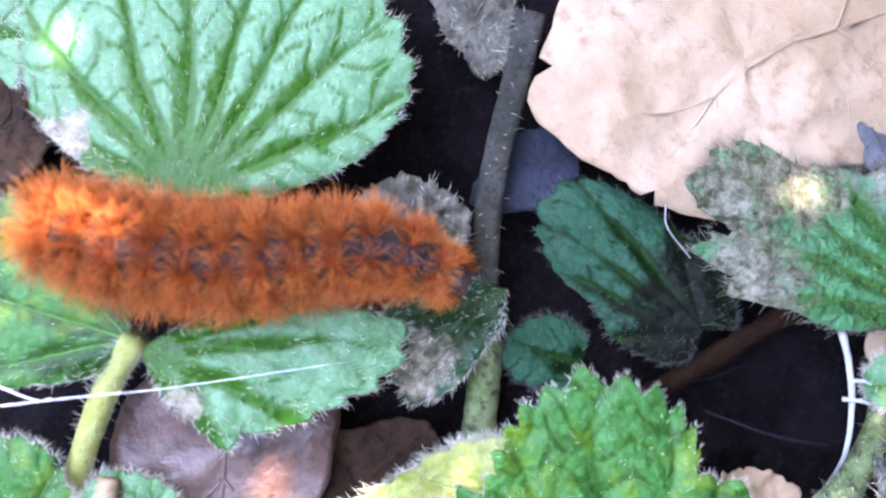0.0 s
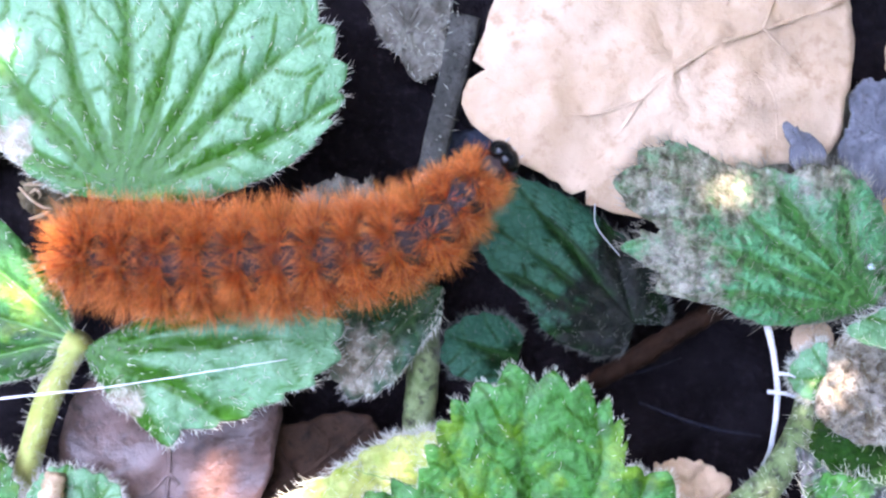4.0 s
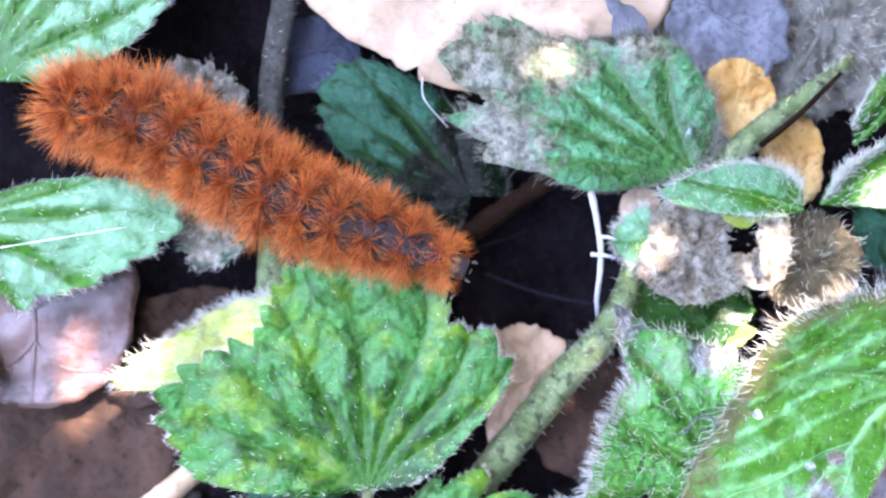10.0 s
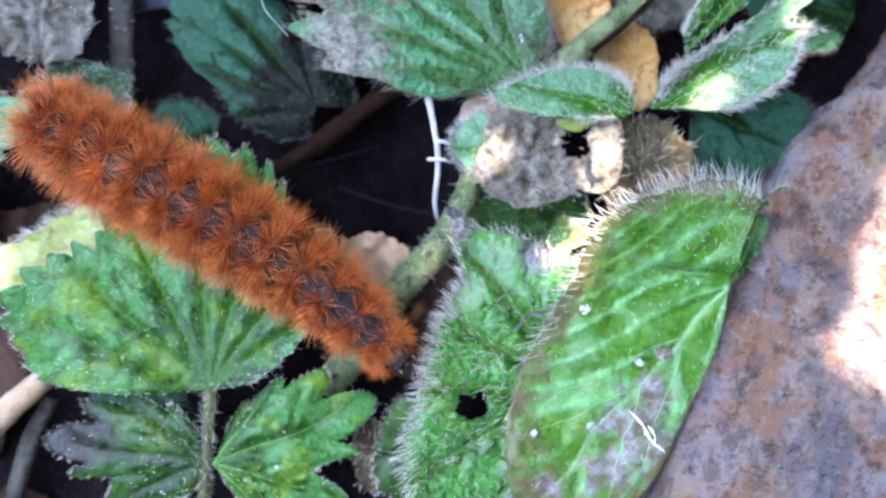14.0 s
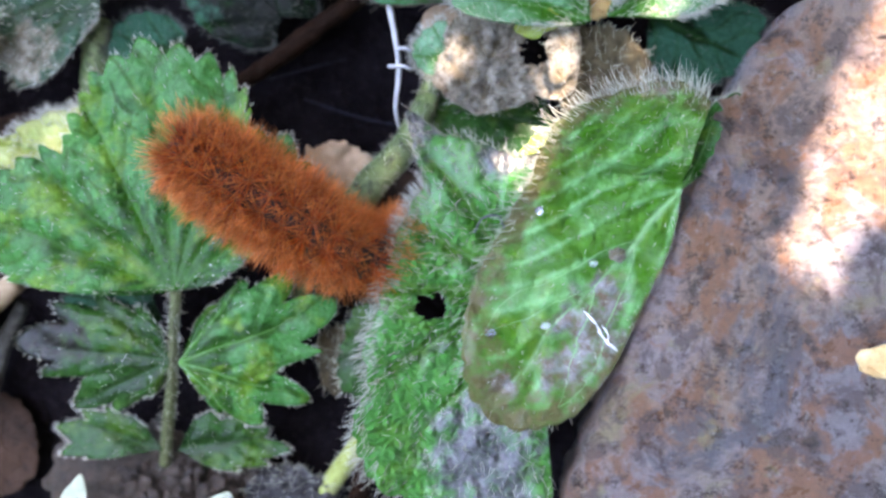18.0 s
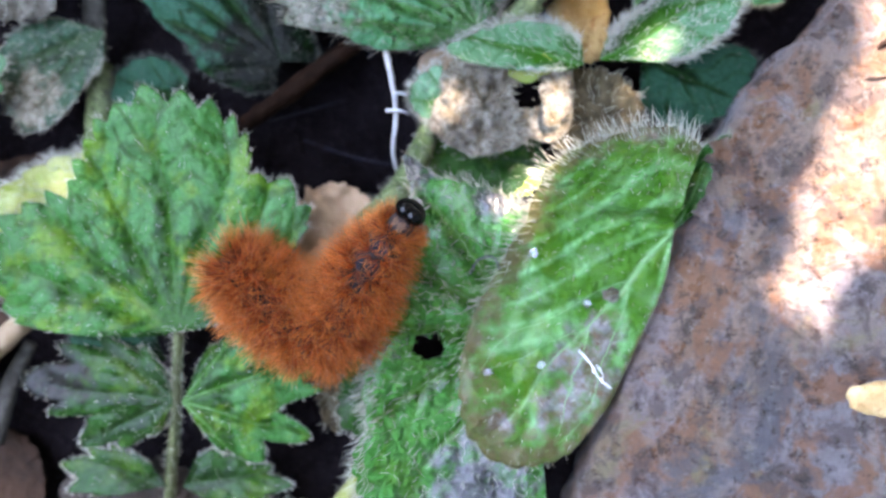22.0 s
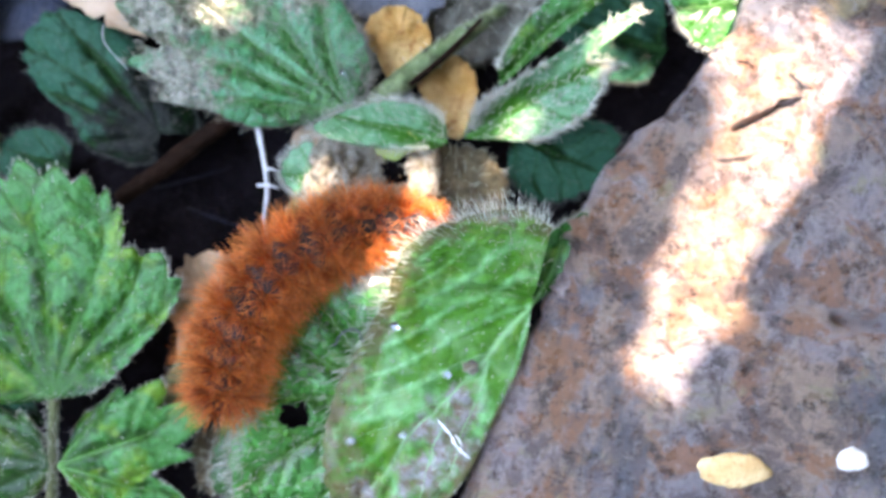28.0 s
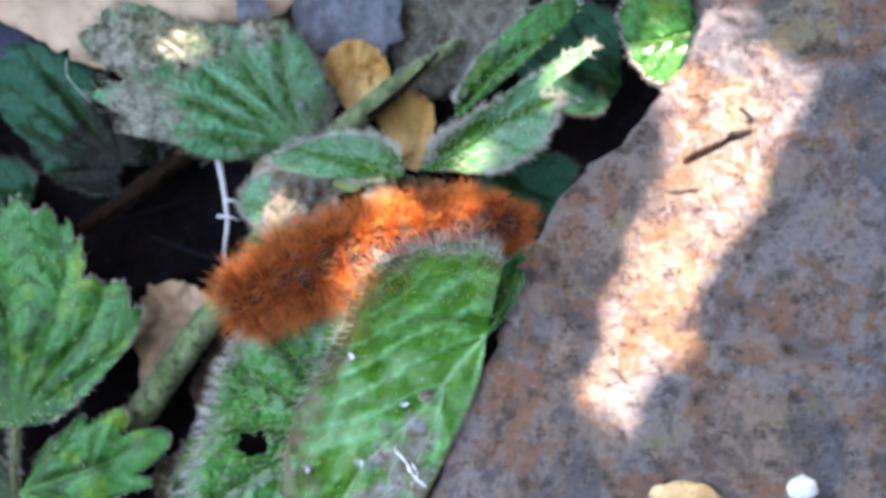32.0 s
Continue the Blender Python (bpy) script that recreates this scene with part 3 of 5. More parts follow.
def sheet(name, label, centre, outline, material, bend=(0, 0), wave=1.0, ragged=0.08, seed=1,
          crack=(), ribs=None, rings=16, holes=(), fuzz=0, fuzz_length=0.8, fine=0.0, rib_material=None):
    """A dry, veinless leaf or scrap round a centre (mm); outline: (degrees, mm) once round."""
    cx, cy, cz = centre
    home = thing(name, cx, cy, cz, label, "dead leaf")
    pairs = [(a - 360, r) for a, r in outline] + list(outline) + [(a + 360, r) for a, r in outline]
    off = Vector((seed * 2.3, seed * 1.1, 0.7))
    na = 120
    verts, faces = [(0, 0, 0)], []
    for k in range(na):
        ang = 360 * k / na
        rr = curve_of(pairs, ang)
        rr *= 1 + ragged * (noise.noise(Vector((math.cos(radians(ang)) * 5, math.sin(radians(ang)) * 5, seed))) +
                            0.5 * noise.noise(Vector((math.cos(radians(ang)) * 17, math.sin(radians(ang)) * 17, seed))))
        for c, width, deep in crack:
            d = (ang - c + 180) % 360 - 180
            if abs(d) < width:
                rr *= 1 - deep * (1 - abs(d) / width)
        for j in range(1, rings + 1):
            s = j / rings
            dx, dy = rr * s * math.cos(radians(ang)), rr * s * math.sin(radians(ang))
            z = bend[0] * dx * dx + bend[1] * dy * dy
            z += wave * (noise.noise(Vector((dx * 0.07, dy * 0.07, 0)) + off) + 0.35 * noise.noise(Vector((dx * 0.3, dy * 0.3, 1)) + off))
            z += fine * (noise.noise(Vector((dx * 0.9, dy * 0.9, 3)) + off) + 0.6 * abs(noise.noise(Vector((dx * 1.9, dy * 1.9, 4)) + off)))
            verts.append((dx * MM, dy * MM, z * MM))
    for k in range(na):
        a, b = 1 + k * rings, 1 + ((k + 1) % na) * rings
        faces.append((0, a, b))
        for j in range(rings - 1):
            q = (a + j, a + j + 1, b + j + 1, b + j)
            mx = cx + sum(verts[m][0] for m in q) / 4 / MM
            my = cy + sum(verts[m][1] for m in q) / 4 / MM
            if any(math.hypot(mx - x, my - y) < r * (1 + 0.4 * noise.noise(Vector((mx, my, 5)))) for x, y, r in holes):
                continue
            faces.append(q)
    thicken(part("blade", verts, faces, material, home), 0.3)

    def spot(ang, s):
        k = int(round(ang / 360 * na)) % na
        return np.array(verts[1 + k * rings + max(int(round(s * rings)) - 1, 0)]) / MM + np.array((0, 0, 0.06))

    if ribs:
        first, last = ribs
        line = [spot(first, s) for s in (0.95, 0.7, 0.45, 0.2)] + [spot(last, s) for s in (0.2, 0.45, 0.7, 0.95)]
        part("midrib", *tube(line, (0.30, 0.26, 0.2, 0.08), 7, 28, 0.3), rib_material or material, home)
        for s, turn in ((0.5, 34), (0.15, 60), (-0.3, 100)):
            for side in (-1, 1):
                a = spot(first if s > 0 else last, abs(s))
                b = spot((first if s > 0 else last) + side * (turn if s > 0 else 48), 0.9)
                mid = spot((first if s > 0 else last) + side * (turn if s > 0 else 48) * 0.55, (abs(s) + 0.9) / 2)
                part("side_vein", *tube([a, mid, b], (0.16, 0.12, 0.05), 6, 14, 0.3), rib_material or material, home)
    if fuzz:
        rng = np.random.RandomState(seed + 9)
        roots, ways, lengths = [], [], []
        for _ in range(fuzz):
            ang, s = rng.rand() * 360, 1.0 if rng.rand() < 0.35 else math.sqrt(rng.rand())
            roots.append(spot(ang, s))
            d = radians(ang)
            ways.append((rng.normal() * 0.5 + math.cos(d) * 0.8, rng.normal() * 0.5 + math.sin(d) * 0.8, 0.8))
            lengths.append(fuzz_length * (0.5 + rng.rand()))
        hairs_part("hair_fringe", bristles(roots, ways, lengths, 0.03, 0.35, seed), LEAF_HAIR, home, "fine pale hairs")
    return home


def rod(name, label, points, radii, material, category, sides=10, n=30, flat=1.0, rough=0.1, seed=1, fuzz=0):
    """A stem, twig or root along points (mm)."""
    x, y, z = points[0]
    home = thing(name, x, y, z, label, category)
    pts = [(a - x, b - y, c - z) for a, b, c in points]
    part("stalk", *tube(pts, radii, sides, n, flat, rough, seed), material, home)
    if fuzz:
        rng = np.random.RandomState(seed)
        line = smooth_line(pts, 80)
        rad = np.interp(np.linspace(0, 1, 81), np.linspace(0, 1, len(radii)), radii)
        roots, ways, lengths = [], [], []
        for _ in range(fuzz):
            k = rng.randint(0, 81)
            t = line[min(k + 1, 80)] - line[max(k - 1, 0)]
            side = np.cross(t, (0, 0, 1.0))
            side /= np.linalg.norm(side) + 1e-9
            a = rng.rand() * math.pi
            d = side * math.cos(a) + np.array((0, 0, math.sin(a)))
            roots.append(line[k] + d * rad[k] * 0.9)
            ways.append(d + rng.normal(size=3) * 0.3)
            lengths.append(0.8 * (0.5 + rng.rand()))
        hairs_part("hair_fringe", bristles(roots, ways, lengths, 0.03, 0.3, seed), LEAF_HAIR, home, "fine pale hairs")
    return home


# ---- ground ----
def ground():
    """Soil blackened in colour for the shade below leaves: fine and uneven there, and flat out to the horizon."""
    cx, cy = 15.0, -10.0
    radii = [0, 4, 8, 12, 16, 20, 24, 28, 33, 38, 44, 50, 57, 65, 74, 85, 100, 130, 180, 300, 600, 2000, 10000, 60000, 400000]
    n = 96
    verts, faces = [], []
    for r in radii:
        for k in range(n):
            a = 2 * math.pi * k / n
            x, y = cx + r * math.cos(a), cy + r * math.sin(a)
            near = 1.0 if r < 130 else 0.0
            z = -13 + near * (5 * noise.noise(Vector((x * 0.045, y * 0.045, 2))) + 2.5 * noise.noise(Vector((x * 0.2, y * 0.2, 5))))
            verts.append((x * MM, y * MM, z * MM))
    for i in range(len(radii) - 1):
        for k in range(n):
            a, b = i * n + k, i * n + (k + 1) % n
            faces.append((a, b, b + n, a + n) if i else (a, b + n, a + n))
    tagged(part("ground", verts, faces, SOIL), "dark soil under leaf litter, blackened for shaded hollows", "ground", kind="structure")


ground()

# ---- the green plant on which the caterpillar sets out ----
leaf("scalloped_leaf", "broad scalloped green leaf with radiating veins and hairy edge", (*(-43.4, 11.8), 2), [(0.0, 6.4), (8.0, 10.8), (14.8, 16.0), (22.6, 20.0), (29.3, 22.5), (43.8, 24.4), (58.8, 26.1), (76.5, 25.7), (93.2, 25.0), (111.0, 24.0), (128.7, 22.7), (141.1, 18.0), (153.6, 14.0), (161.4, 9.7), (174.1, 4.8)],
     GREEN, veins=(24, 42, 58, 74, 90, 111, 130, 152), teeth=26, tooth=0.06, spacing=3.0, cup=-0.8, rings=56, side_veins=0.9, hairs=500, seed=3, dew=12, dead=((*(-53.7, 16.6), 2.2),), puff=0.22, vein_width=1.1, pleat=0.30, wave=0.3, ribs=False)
leaf("scalloped_leaf", "green toothed leaf with hairy margin beneath the caterpillar", (*(-46.6, -1.4), 1.0), [(-67.9, 3.5), (-55.0, 7.3), (-50.5, 11.0), (-36.9, 12.0), (-22.6, 15.4), (-13.6, 17.8), (-7.5, 20.7), (1.5, 22.9), (7.2, 22.3), (15.5, 15.7), (25.6, 8.1), (34.2, 3.0)],
     GREEN, veins=(-50, -24, 0, 15), teeth=15, tooth=0.07, cup=-1.2, spacing=3.2, hairs=380, seed=5, dead=((*(-43.0, -6.4), 1.6),), puff=0.5, pleat=0.2, ribs=False,
     petiole=[(*(-47.0, -0.5), 0.6), (*(-49.1, -3.6), -1), (*(-51.4, -8.4), -3), (*(-54.0, -15.5), -6), (*(-56.5, -21.8), -11), (1.3, 1.25, 1.2, 1.3)])
leaf("scalloped_leaf", "yellowish-green leaf lying beside a hairy stalk", (*(-47.3, -0.8), 0.5), [(102.8, 2.3), (117.6, 7.3), (123.4, 12.7), (130.9, 16.8), (146.0, 18.9), (163.2, 19.7), (180.7, 17.1), (198.6, 13.8), (205.2, 9.2), (218.7, 5.1), (245.8, 2.2)],
     FRESH, veins=(115, 140, 165, 190), teeth=17, tooth=0.06, cup=-0.8, spacing=3.0, hairs=260, seed=7)

sheet("withered_leaf", "dark brown shrivelled scrap between green leaves", (-51.0, 12.1, -2.2), [(0, 2.6), (55, 2.2), (110, 2.4), (170, 2.7), (230, 1.9), (290, 2.6), (330, 2.3)], BROWN_DRY, wave=1.0, ragged=0.3, seed=81, fine=0.8, ribs=(20, 190))
for k, line in enumerate((
     ((-53.2, 13.1), (-52.2, 12.2), (-51.2, 11.4), (-50.2, 11.2)),
     ((-52.7, 13.3), (-51.9, 13.4), (-50.7, 13.3)),
     ((-50.4, 13.0), (-49.7, 13.1), (-49.1, 12.8)),
     ((-52.2, 10.2), (-51.2, 10.6), (-50.3, 11.0)),
     ((-52.9, 14.4), (-51.9, 14.3), (-51.0, 14.0)),
     ((-52.3, 12.6), (-51.6, 12.9), (-51.2, 12.5), (-51.5, 12.1)),
)):
    rod("dry_fibre", "thin pale brown curled plant fibre", [(x, y, -0.6 + 0.35 * math.sin(2.0 * n + k)) for n, (x, y) in enumerate(line)], (0.08, 0.17, 0.13, 0.05), PALE_TWIG, "fibre", sides=6, n=16, seed=82 + k, rough=0.25)

# ---- the three-part leaf in the middle ----
def droop(x, y):
    """The lower lobe at the far side of the leaf sags."""
    return -0.30 * max(0.0, -17.5 - x) * max(0.0, min(1.0, (-21.5 - y) / 3.0))


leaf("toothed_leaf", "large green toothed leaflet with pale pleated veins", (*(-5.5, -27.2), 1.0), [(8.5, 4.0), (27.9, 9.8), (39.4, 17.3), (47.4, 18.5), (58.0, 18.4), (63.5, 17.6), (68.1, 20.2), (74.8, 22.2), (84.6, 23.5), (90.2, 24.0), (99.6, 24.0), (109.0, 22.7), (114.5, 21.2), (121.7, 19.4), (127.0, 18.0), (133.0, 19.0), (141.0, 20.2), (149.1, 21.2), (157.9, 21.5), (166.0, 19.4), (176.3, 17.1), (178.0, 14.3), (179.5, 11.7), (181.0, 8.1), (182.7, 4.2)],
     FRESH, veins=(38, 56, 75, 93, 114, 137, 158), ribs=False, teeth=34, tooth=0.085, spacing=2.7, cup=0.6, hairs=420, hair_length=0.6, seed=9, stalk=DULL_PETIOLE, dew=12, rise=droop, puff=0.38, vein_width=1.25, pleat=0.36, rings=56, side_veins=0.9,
     petiole=[(*(-5.5, -27.2), 0.7), (*(-5.9, -31.7), 0), (*(-6.4, -36.4), -1), (*(-7.7, -42.8), -4), (*(-9.6, -50.6), -9), (0.55, 0.6, 0.65, 0.8)])
leaf("toothed_leaf", "small glossy green leaflet with deep teeth", (*(-5.4, -34.6), 0.0), [(-62.5, 2.8), (-52.0, 6.3), (-44.5, 8.6), (-31.2, 9.5), (-18.1, 11.9), (-2.6, 10.9), (6.0, 13.4), (19.8, 15.1), (31.9, 14.0), (46.1, 11.4), (58.6, 7.5), (72.6, 3.4)],
     FRESH, veins=(-48, -18, 20, 52), teeth=8, tooth=0.30, spacing=2.6, cup=-1.0, hairs=150, hair_length=0.5, seed=11, dew=7, puff=0.6)
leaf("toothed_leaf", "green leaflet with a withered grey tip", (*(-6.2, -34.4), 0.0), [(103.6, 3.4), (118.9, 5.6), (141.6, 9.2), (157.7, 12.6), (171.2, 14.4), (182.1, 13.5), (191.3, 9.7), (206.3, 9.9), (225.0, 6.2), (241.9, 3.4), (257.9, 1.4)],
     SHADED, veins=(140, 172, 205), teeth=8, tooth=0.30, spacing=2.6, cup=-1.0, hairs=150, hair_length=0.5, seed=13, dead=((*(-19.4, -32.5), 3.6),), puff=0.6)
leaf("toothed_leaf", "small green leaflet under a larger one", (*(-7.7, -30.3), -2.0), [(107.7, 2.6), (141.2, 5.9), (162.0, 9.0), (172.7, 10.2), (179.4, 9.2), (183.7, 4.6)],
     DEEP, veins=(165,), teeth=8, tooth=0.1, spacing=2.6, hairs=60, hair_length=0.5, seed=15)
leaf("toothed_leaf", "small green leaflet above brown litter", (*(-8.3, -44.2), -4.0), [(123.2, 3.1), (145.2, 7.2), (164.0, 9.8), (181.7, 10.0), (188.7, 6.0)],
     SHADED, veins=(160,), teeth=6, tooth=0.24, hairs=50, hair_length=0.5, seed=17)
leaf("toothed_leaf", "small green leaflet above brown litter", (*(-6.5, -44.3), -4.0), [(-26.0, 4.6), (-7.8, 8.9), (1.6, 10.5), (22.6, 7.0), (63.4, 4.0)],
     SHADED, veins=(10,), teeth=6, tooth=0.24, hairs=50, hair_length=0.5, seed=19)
leaf("hairy_leaf", "sunlit yellowed leaf edge with stiff pale hairs", (*(-11.8, -14.9), -1.5), [(104.7, 6.3), (127.6, 7.7), (154.4, 10.2), (168.4, 12.5), (178.6, 16.2), (188.4, 19.1), (189.9, 17.1), (191.4, 13.2), (192.9, 9.3), (194.4, 4.2)],
     YELLOWED, veins=(165, 190), teeth=12, tooth=0.07, hairs=160, hair_length=1.0, edge_hairs=1.4, seed=21, cup=1.0)

# ---- dry leaves and stems behind ----
sheet("dry_leaf", "large tan dry leaf with a cracked edge", (*(7.1, 26.4), -2), [(16.8, 18.7), (36.6, 18.9), (74.7, 16.3), (114.7, 15.5), (151.2, 18.0), (167.7, 17.8), (180.0, 18.9), (192.5, 20.3), (204.8, 18.8), (223.7, 16.2), (236.6, 15.8), (251.3, 15.3), (265.7, 14.7), (291.8, 11.8), (315.6, 13.7), (334.1, 18.1), (350.9, 17.6)],
      TAN, wave=1.6, ragged=0.03, bend=(-0.002, -0.003), seed=2, crack=((184, 2.2, 0.16), (237, 2, 0.07), (229, 1.6, 0.05)), rings=24, ribs=(20, 235), fine=0.25, rib_material=TAN)
sheet("dry_leaf", "tan dry leaf scrap", (*(34.1, 26.1), -3), [(34.6, 6.7), (90.0, 5.5), (153.0, 6.2), (200.0, 4.7), (270.0, 2.9), (323.1, 5.5), (353.8, 5.5)], TAN, seed=4, ribs=(30, 210))
rod("dried_plant", "flat grey-brown withered stem", [(*(-12.4, 31.0), -5), (*(-13.7, 24.4), -5), (*(-15.2, 18.0), -5.5), (*(-16.0, 11.6), -6), (*(-16.2, 3.0), -7), (*(-15.8, -0.2), -9)], (1.5, 1.3, 1.3, 1.2), GREY_STEM, "stem", flat=0.5, fuzz=40, seed=3)
rod("green_stem", "shaded green plant stem", [(*(-15.9, 1.4), -8), (*(-15.9, -2.9), -7), (*(-16.3, -8.9), -8), (*(-16.3, -15.9), -11)], (1.5, 1.6, 1.6), STEM, "stem", seed=4)
sheet("withered_leaf", "pale grey withered leaf curl", (*(-17.8, 29.3), -5), [(11.3, 3.6), (53.5, 6.2), (86.8, 7.1), (127.2, 7.3), (156.8, 3.8), (245.6, 2.4), (284.6, 4.8), (316.8, 4.5)], GREY_DRY, wave=1.5, seed=6, fine=0.5, fuzz=120, ribs=(100, 280))
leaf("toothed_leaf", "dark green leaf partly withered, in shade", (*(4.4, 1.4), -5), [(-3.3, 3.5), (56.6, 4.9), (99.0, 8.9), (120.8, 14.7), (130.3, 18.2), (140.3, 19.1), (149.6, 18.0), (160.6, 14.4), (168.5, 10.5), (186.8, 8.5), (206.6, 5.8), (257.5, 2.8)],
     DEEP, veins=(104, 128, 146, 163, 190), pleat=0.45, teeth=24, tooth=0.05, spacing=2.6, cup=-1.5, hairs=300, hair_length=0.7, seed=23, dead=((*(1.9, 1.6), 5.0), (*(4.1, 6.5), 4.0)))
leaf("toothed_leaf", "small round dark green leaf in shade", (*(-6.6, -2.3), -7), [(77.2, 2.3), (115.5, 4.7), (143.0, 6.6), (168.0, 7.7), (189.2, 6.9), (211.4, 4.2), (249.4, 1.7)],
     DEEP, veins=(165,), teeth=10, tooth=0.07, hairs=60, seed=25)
sheet("withered_leaf", "grey withered leaf under the caterpillar", (*(-22.7, 10.0), -2), [(35.1, 4.5), (86.1, 4.4), (141.7, 5.5), (169.8, 5.1), (210.6, 5.1), (256.6, 4.7), (315.0, 4.9), (355.2, 4.8)], GREY_DRY, wave=1.4, ragged=0.16, seed=8, fine=0.9, fuzz=90, ribs=(80, 265))
leaf("toothed_leaf", "shaded green leaf with pale withered patches", (*(-14.3, 4.6), -4), [(162.6, 5.0), (181.2, 9.5), (199.0, 12.0), (215.8, 12.8), (230.4, 13.5), (242.2, 10.5), (251.2, 5.6), (270.0, 2.7)], DULL, veins=(200, 225), teeth=12, tooth=0.07, hairs=300, seed=55, dead=((*(-22.5, -2.9), 3.2),))
leaf("hairy_leaf", "half-withered leaf, grey and fuzzy with a green base", (*(25.7, 3.4), 0.0), [(32.9, 2.0), (58.4, 4.6), (84.1, 8.7), (98.3, 12.5), (110.7, 14.1), (121.4, 14.8), (136.3, 19.1), (138.6, 22.4), (144.0, 25.0), (153.0, 26.3), (157.9, 25.6), (160.8, 22.2), (167.8, 23.6), (171.7, 20.2), (177.3, 19.3), (180.0, 14.6), (190.4, 10.0), (197.7, 5.2), (206.6, 1.8)],
     HALF_DEAD, veins=(105, 126, 143, 160, 178), ribs=False, teeth=26, tooth=0.06, spacing=2.4, cup=-0.5, hairs=800, hair_length=1.2, edge_hairs=1.4, hair_material=DRY_HAIR, seed=27, dew=5, wave=0.9,
     dead=((*(5.2, 13.7), 5.6), (*(11.6, 14.7), 4.2), (*(7.3, 6.7), 4.6), (*(20.6, 16.3), 3.0)), holes=((*(4.8, 10.4), 0.7),))
sheet("slate_leaf", "dark slate-grey dead leaf", (*(28.7, 19.4), -3), [(4.0, 7.1), (55.4, 6.7), (95.6, 6.1), (122.4, 6.2), (148.6, 4.2), (208.0, 5.3), (264.6, 6.3), (312.0, 8.1)], SLATE, ragged=0.12, seed=10, fine=0.4, ribs=(150, 330))
sheet("slate_leaf", "dark slate-grey dead leaf tip", (*(19.6, 18.3), -0.6), [(33.7, 1.4), (113.6, 1.7), (128.4, 3.1), (168.7, 1.5), (237.7, 2.2), (284.5, 2.8), (331.2, 2.3)], SLATE, wave=0.4, seed=12, ribs=(120, 290))
sheet("ochre_leaf", "ochre-yellow dry leaf scrap", (*(31.0, 11.1), -3), [(4.8, 3.6), (39.4, 3.6), (85.5, 3.8), (165.3, 3.9), (219.3, 2.8), (262.1, 4.3), (319.6, 3.5)], OCHRE, wave=1.8, ragged=0.08, seed=14, fine=0.5, ribs=(80, 250))
sheet("ochre_leaf", "ochre-brown dry leaf scrap beside a stem", (*(36.3, 5.3), -4), [(65.3, 4.1), (102.9, 4.9), (147.2, 3.7), (217.9, 2.3), (286.6, 4.9), (345.5, 3.2)], OCHRE, wave=1.8, ragged=0.08, seed=16, fine=0.5, ribs=(100, 290))
rod("green_stem", "pale green mottled plant stem", [(*(27.7, 3.5), -1), (*(34.4, 8.9), -1.5), (*(38.4, 11.8), -2), (*(42.5, 14.9), -4)], (1.3, 1.25, 1.0, 0.6), STEM, "stem", seed=6, fuzz=120)
rod("twig", "thin dark brown twig on a stem", [(*(32.3, 5.9), 0), (*(36.1, 9.0), 0), (*(40.0, 12.9), 0)], (0.3, 0.3, 0.2), TWIG, "twig", seed=7)
sheet("withered_leaf", "grey mossy withered leaf", (*(40.6, 19.3), -5), [(10.0, 9.7), (45.0, 12.0), (86.5, 9.7), (122.4, 7.5), (196.6, 5.9), (239.0, 9.9), (267.0, 9.7), (315.0, 8.9)], GREY_DRY, wave=2.2, ragged=0.1, seed=18, fine=0.6, fuzz=500, ribs=(60, 240))
sheet("withered_leaf", "grey-brown withered leaf on the soil", (*(31.6, 15.4), -8), [(28.5, 13.2), (73.7, 9.3), (150.9, 13.2), (179.6, 15.3), (203.3, 11.1), (270.0, 6.4), (327.2, 10.7), (354.1, 13.6)], GREY_DRY, wave=2.0, ragged=0.1, seed=20, fine=0.6, fuzz=200, ribs=(10, 190))


def white_root():
    home = rod("white_root", "thin white root with two side rootlets", [(*(16.0, 1.6), -0.8), (*(16.6, -1.3), -0.6), (*(17.0, -5.1), -0.8), (*(16.7, -9.6), -1.5), (*(18.2, -13.5), -9)],
               (0.34, 0.30, 0.28, 0.22, 0.12), ROOT, "root", seed=9, rough=0.25)
    x0, y0, z0 = (16.0, 1.6) + (-0.8,)
    for pts in ([(*(16.7, -3.0), -0.6), (*(17.5, -2.9), 0.2), (*(18.3, -3.2), 0.3)],
                [(*(16.0, -4.6), -0.6), (*(17.4, -4.7), 0), (*(18.3, -5.0), 0.2)]):
        part("rootlet", *tube([(x - x0, y - y0, z - z0) for x, y, z in pts], (0.22, 0.18, 0.1), 7, 10), ROOT, home)


white_root()
rod("twig", "reddish-brown twig over black soil", [(*(-1.2, -5.8), -8), (*(6.0, -1.3), -6), (*(14.1, 4.2), -4)], (0.9, 1.1, 1.0), TWIG, "twig", seed=11, rough=0.3)
rod("hair_root", "single pale curved hair", [(*(-0.4, 12.6), -0.5), (*(-0.2, 10.5), -0.5), (*(2.1, 7.8), -1)], (0.06, 0.06, 0.04), ROOT, "root", sides=6, n=16, seed=12)

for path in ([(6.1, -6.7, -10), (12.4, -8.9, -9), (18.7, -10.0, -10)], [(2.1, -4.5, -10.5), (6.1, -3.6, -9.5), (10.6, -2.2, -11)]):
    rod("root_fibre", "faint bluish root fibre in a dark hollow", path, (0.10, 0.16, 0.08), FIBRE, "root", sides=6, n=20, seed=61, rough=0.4)

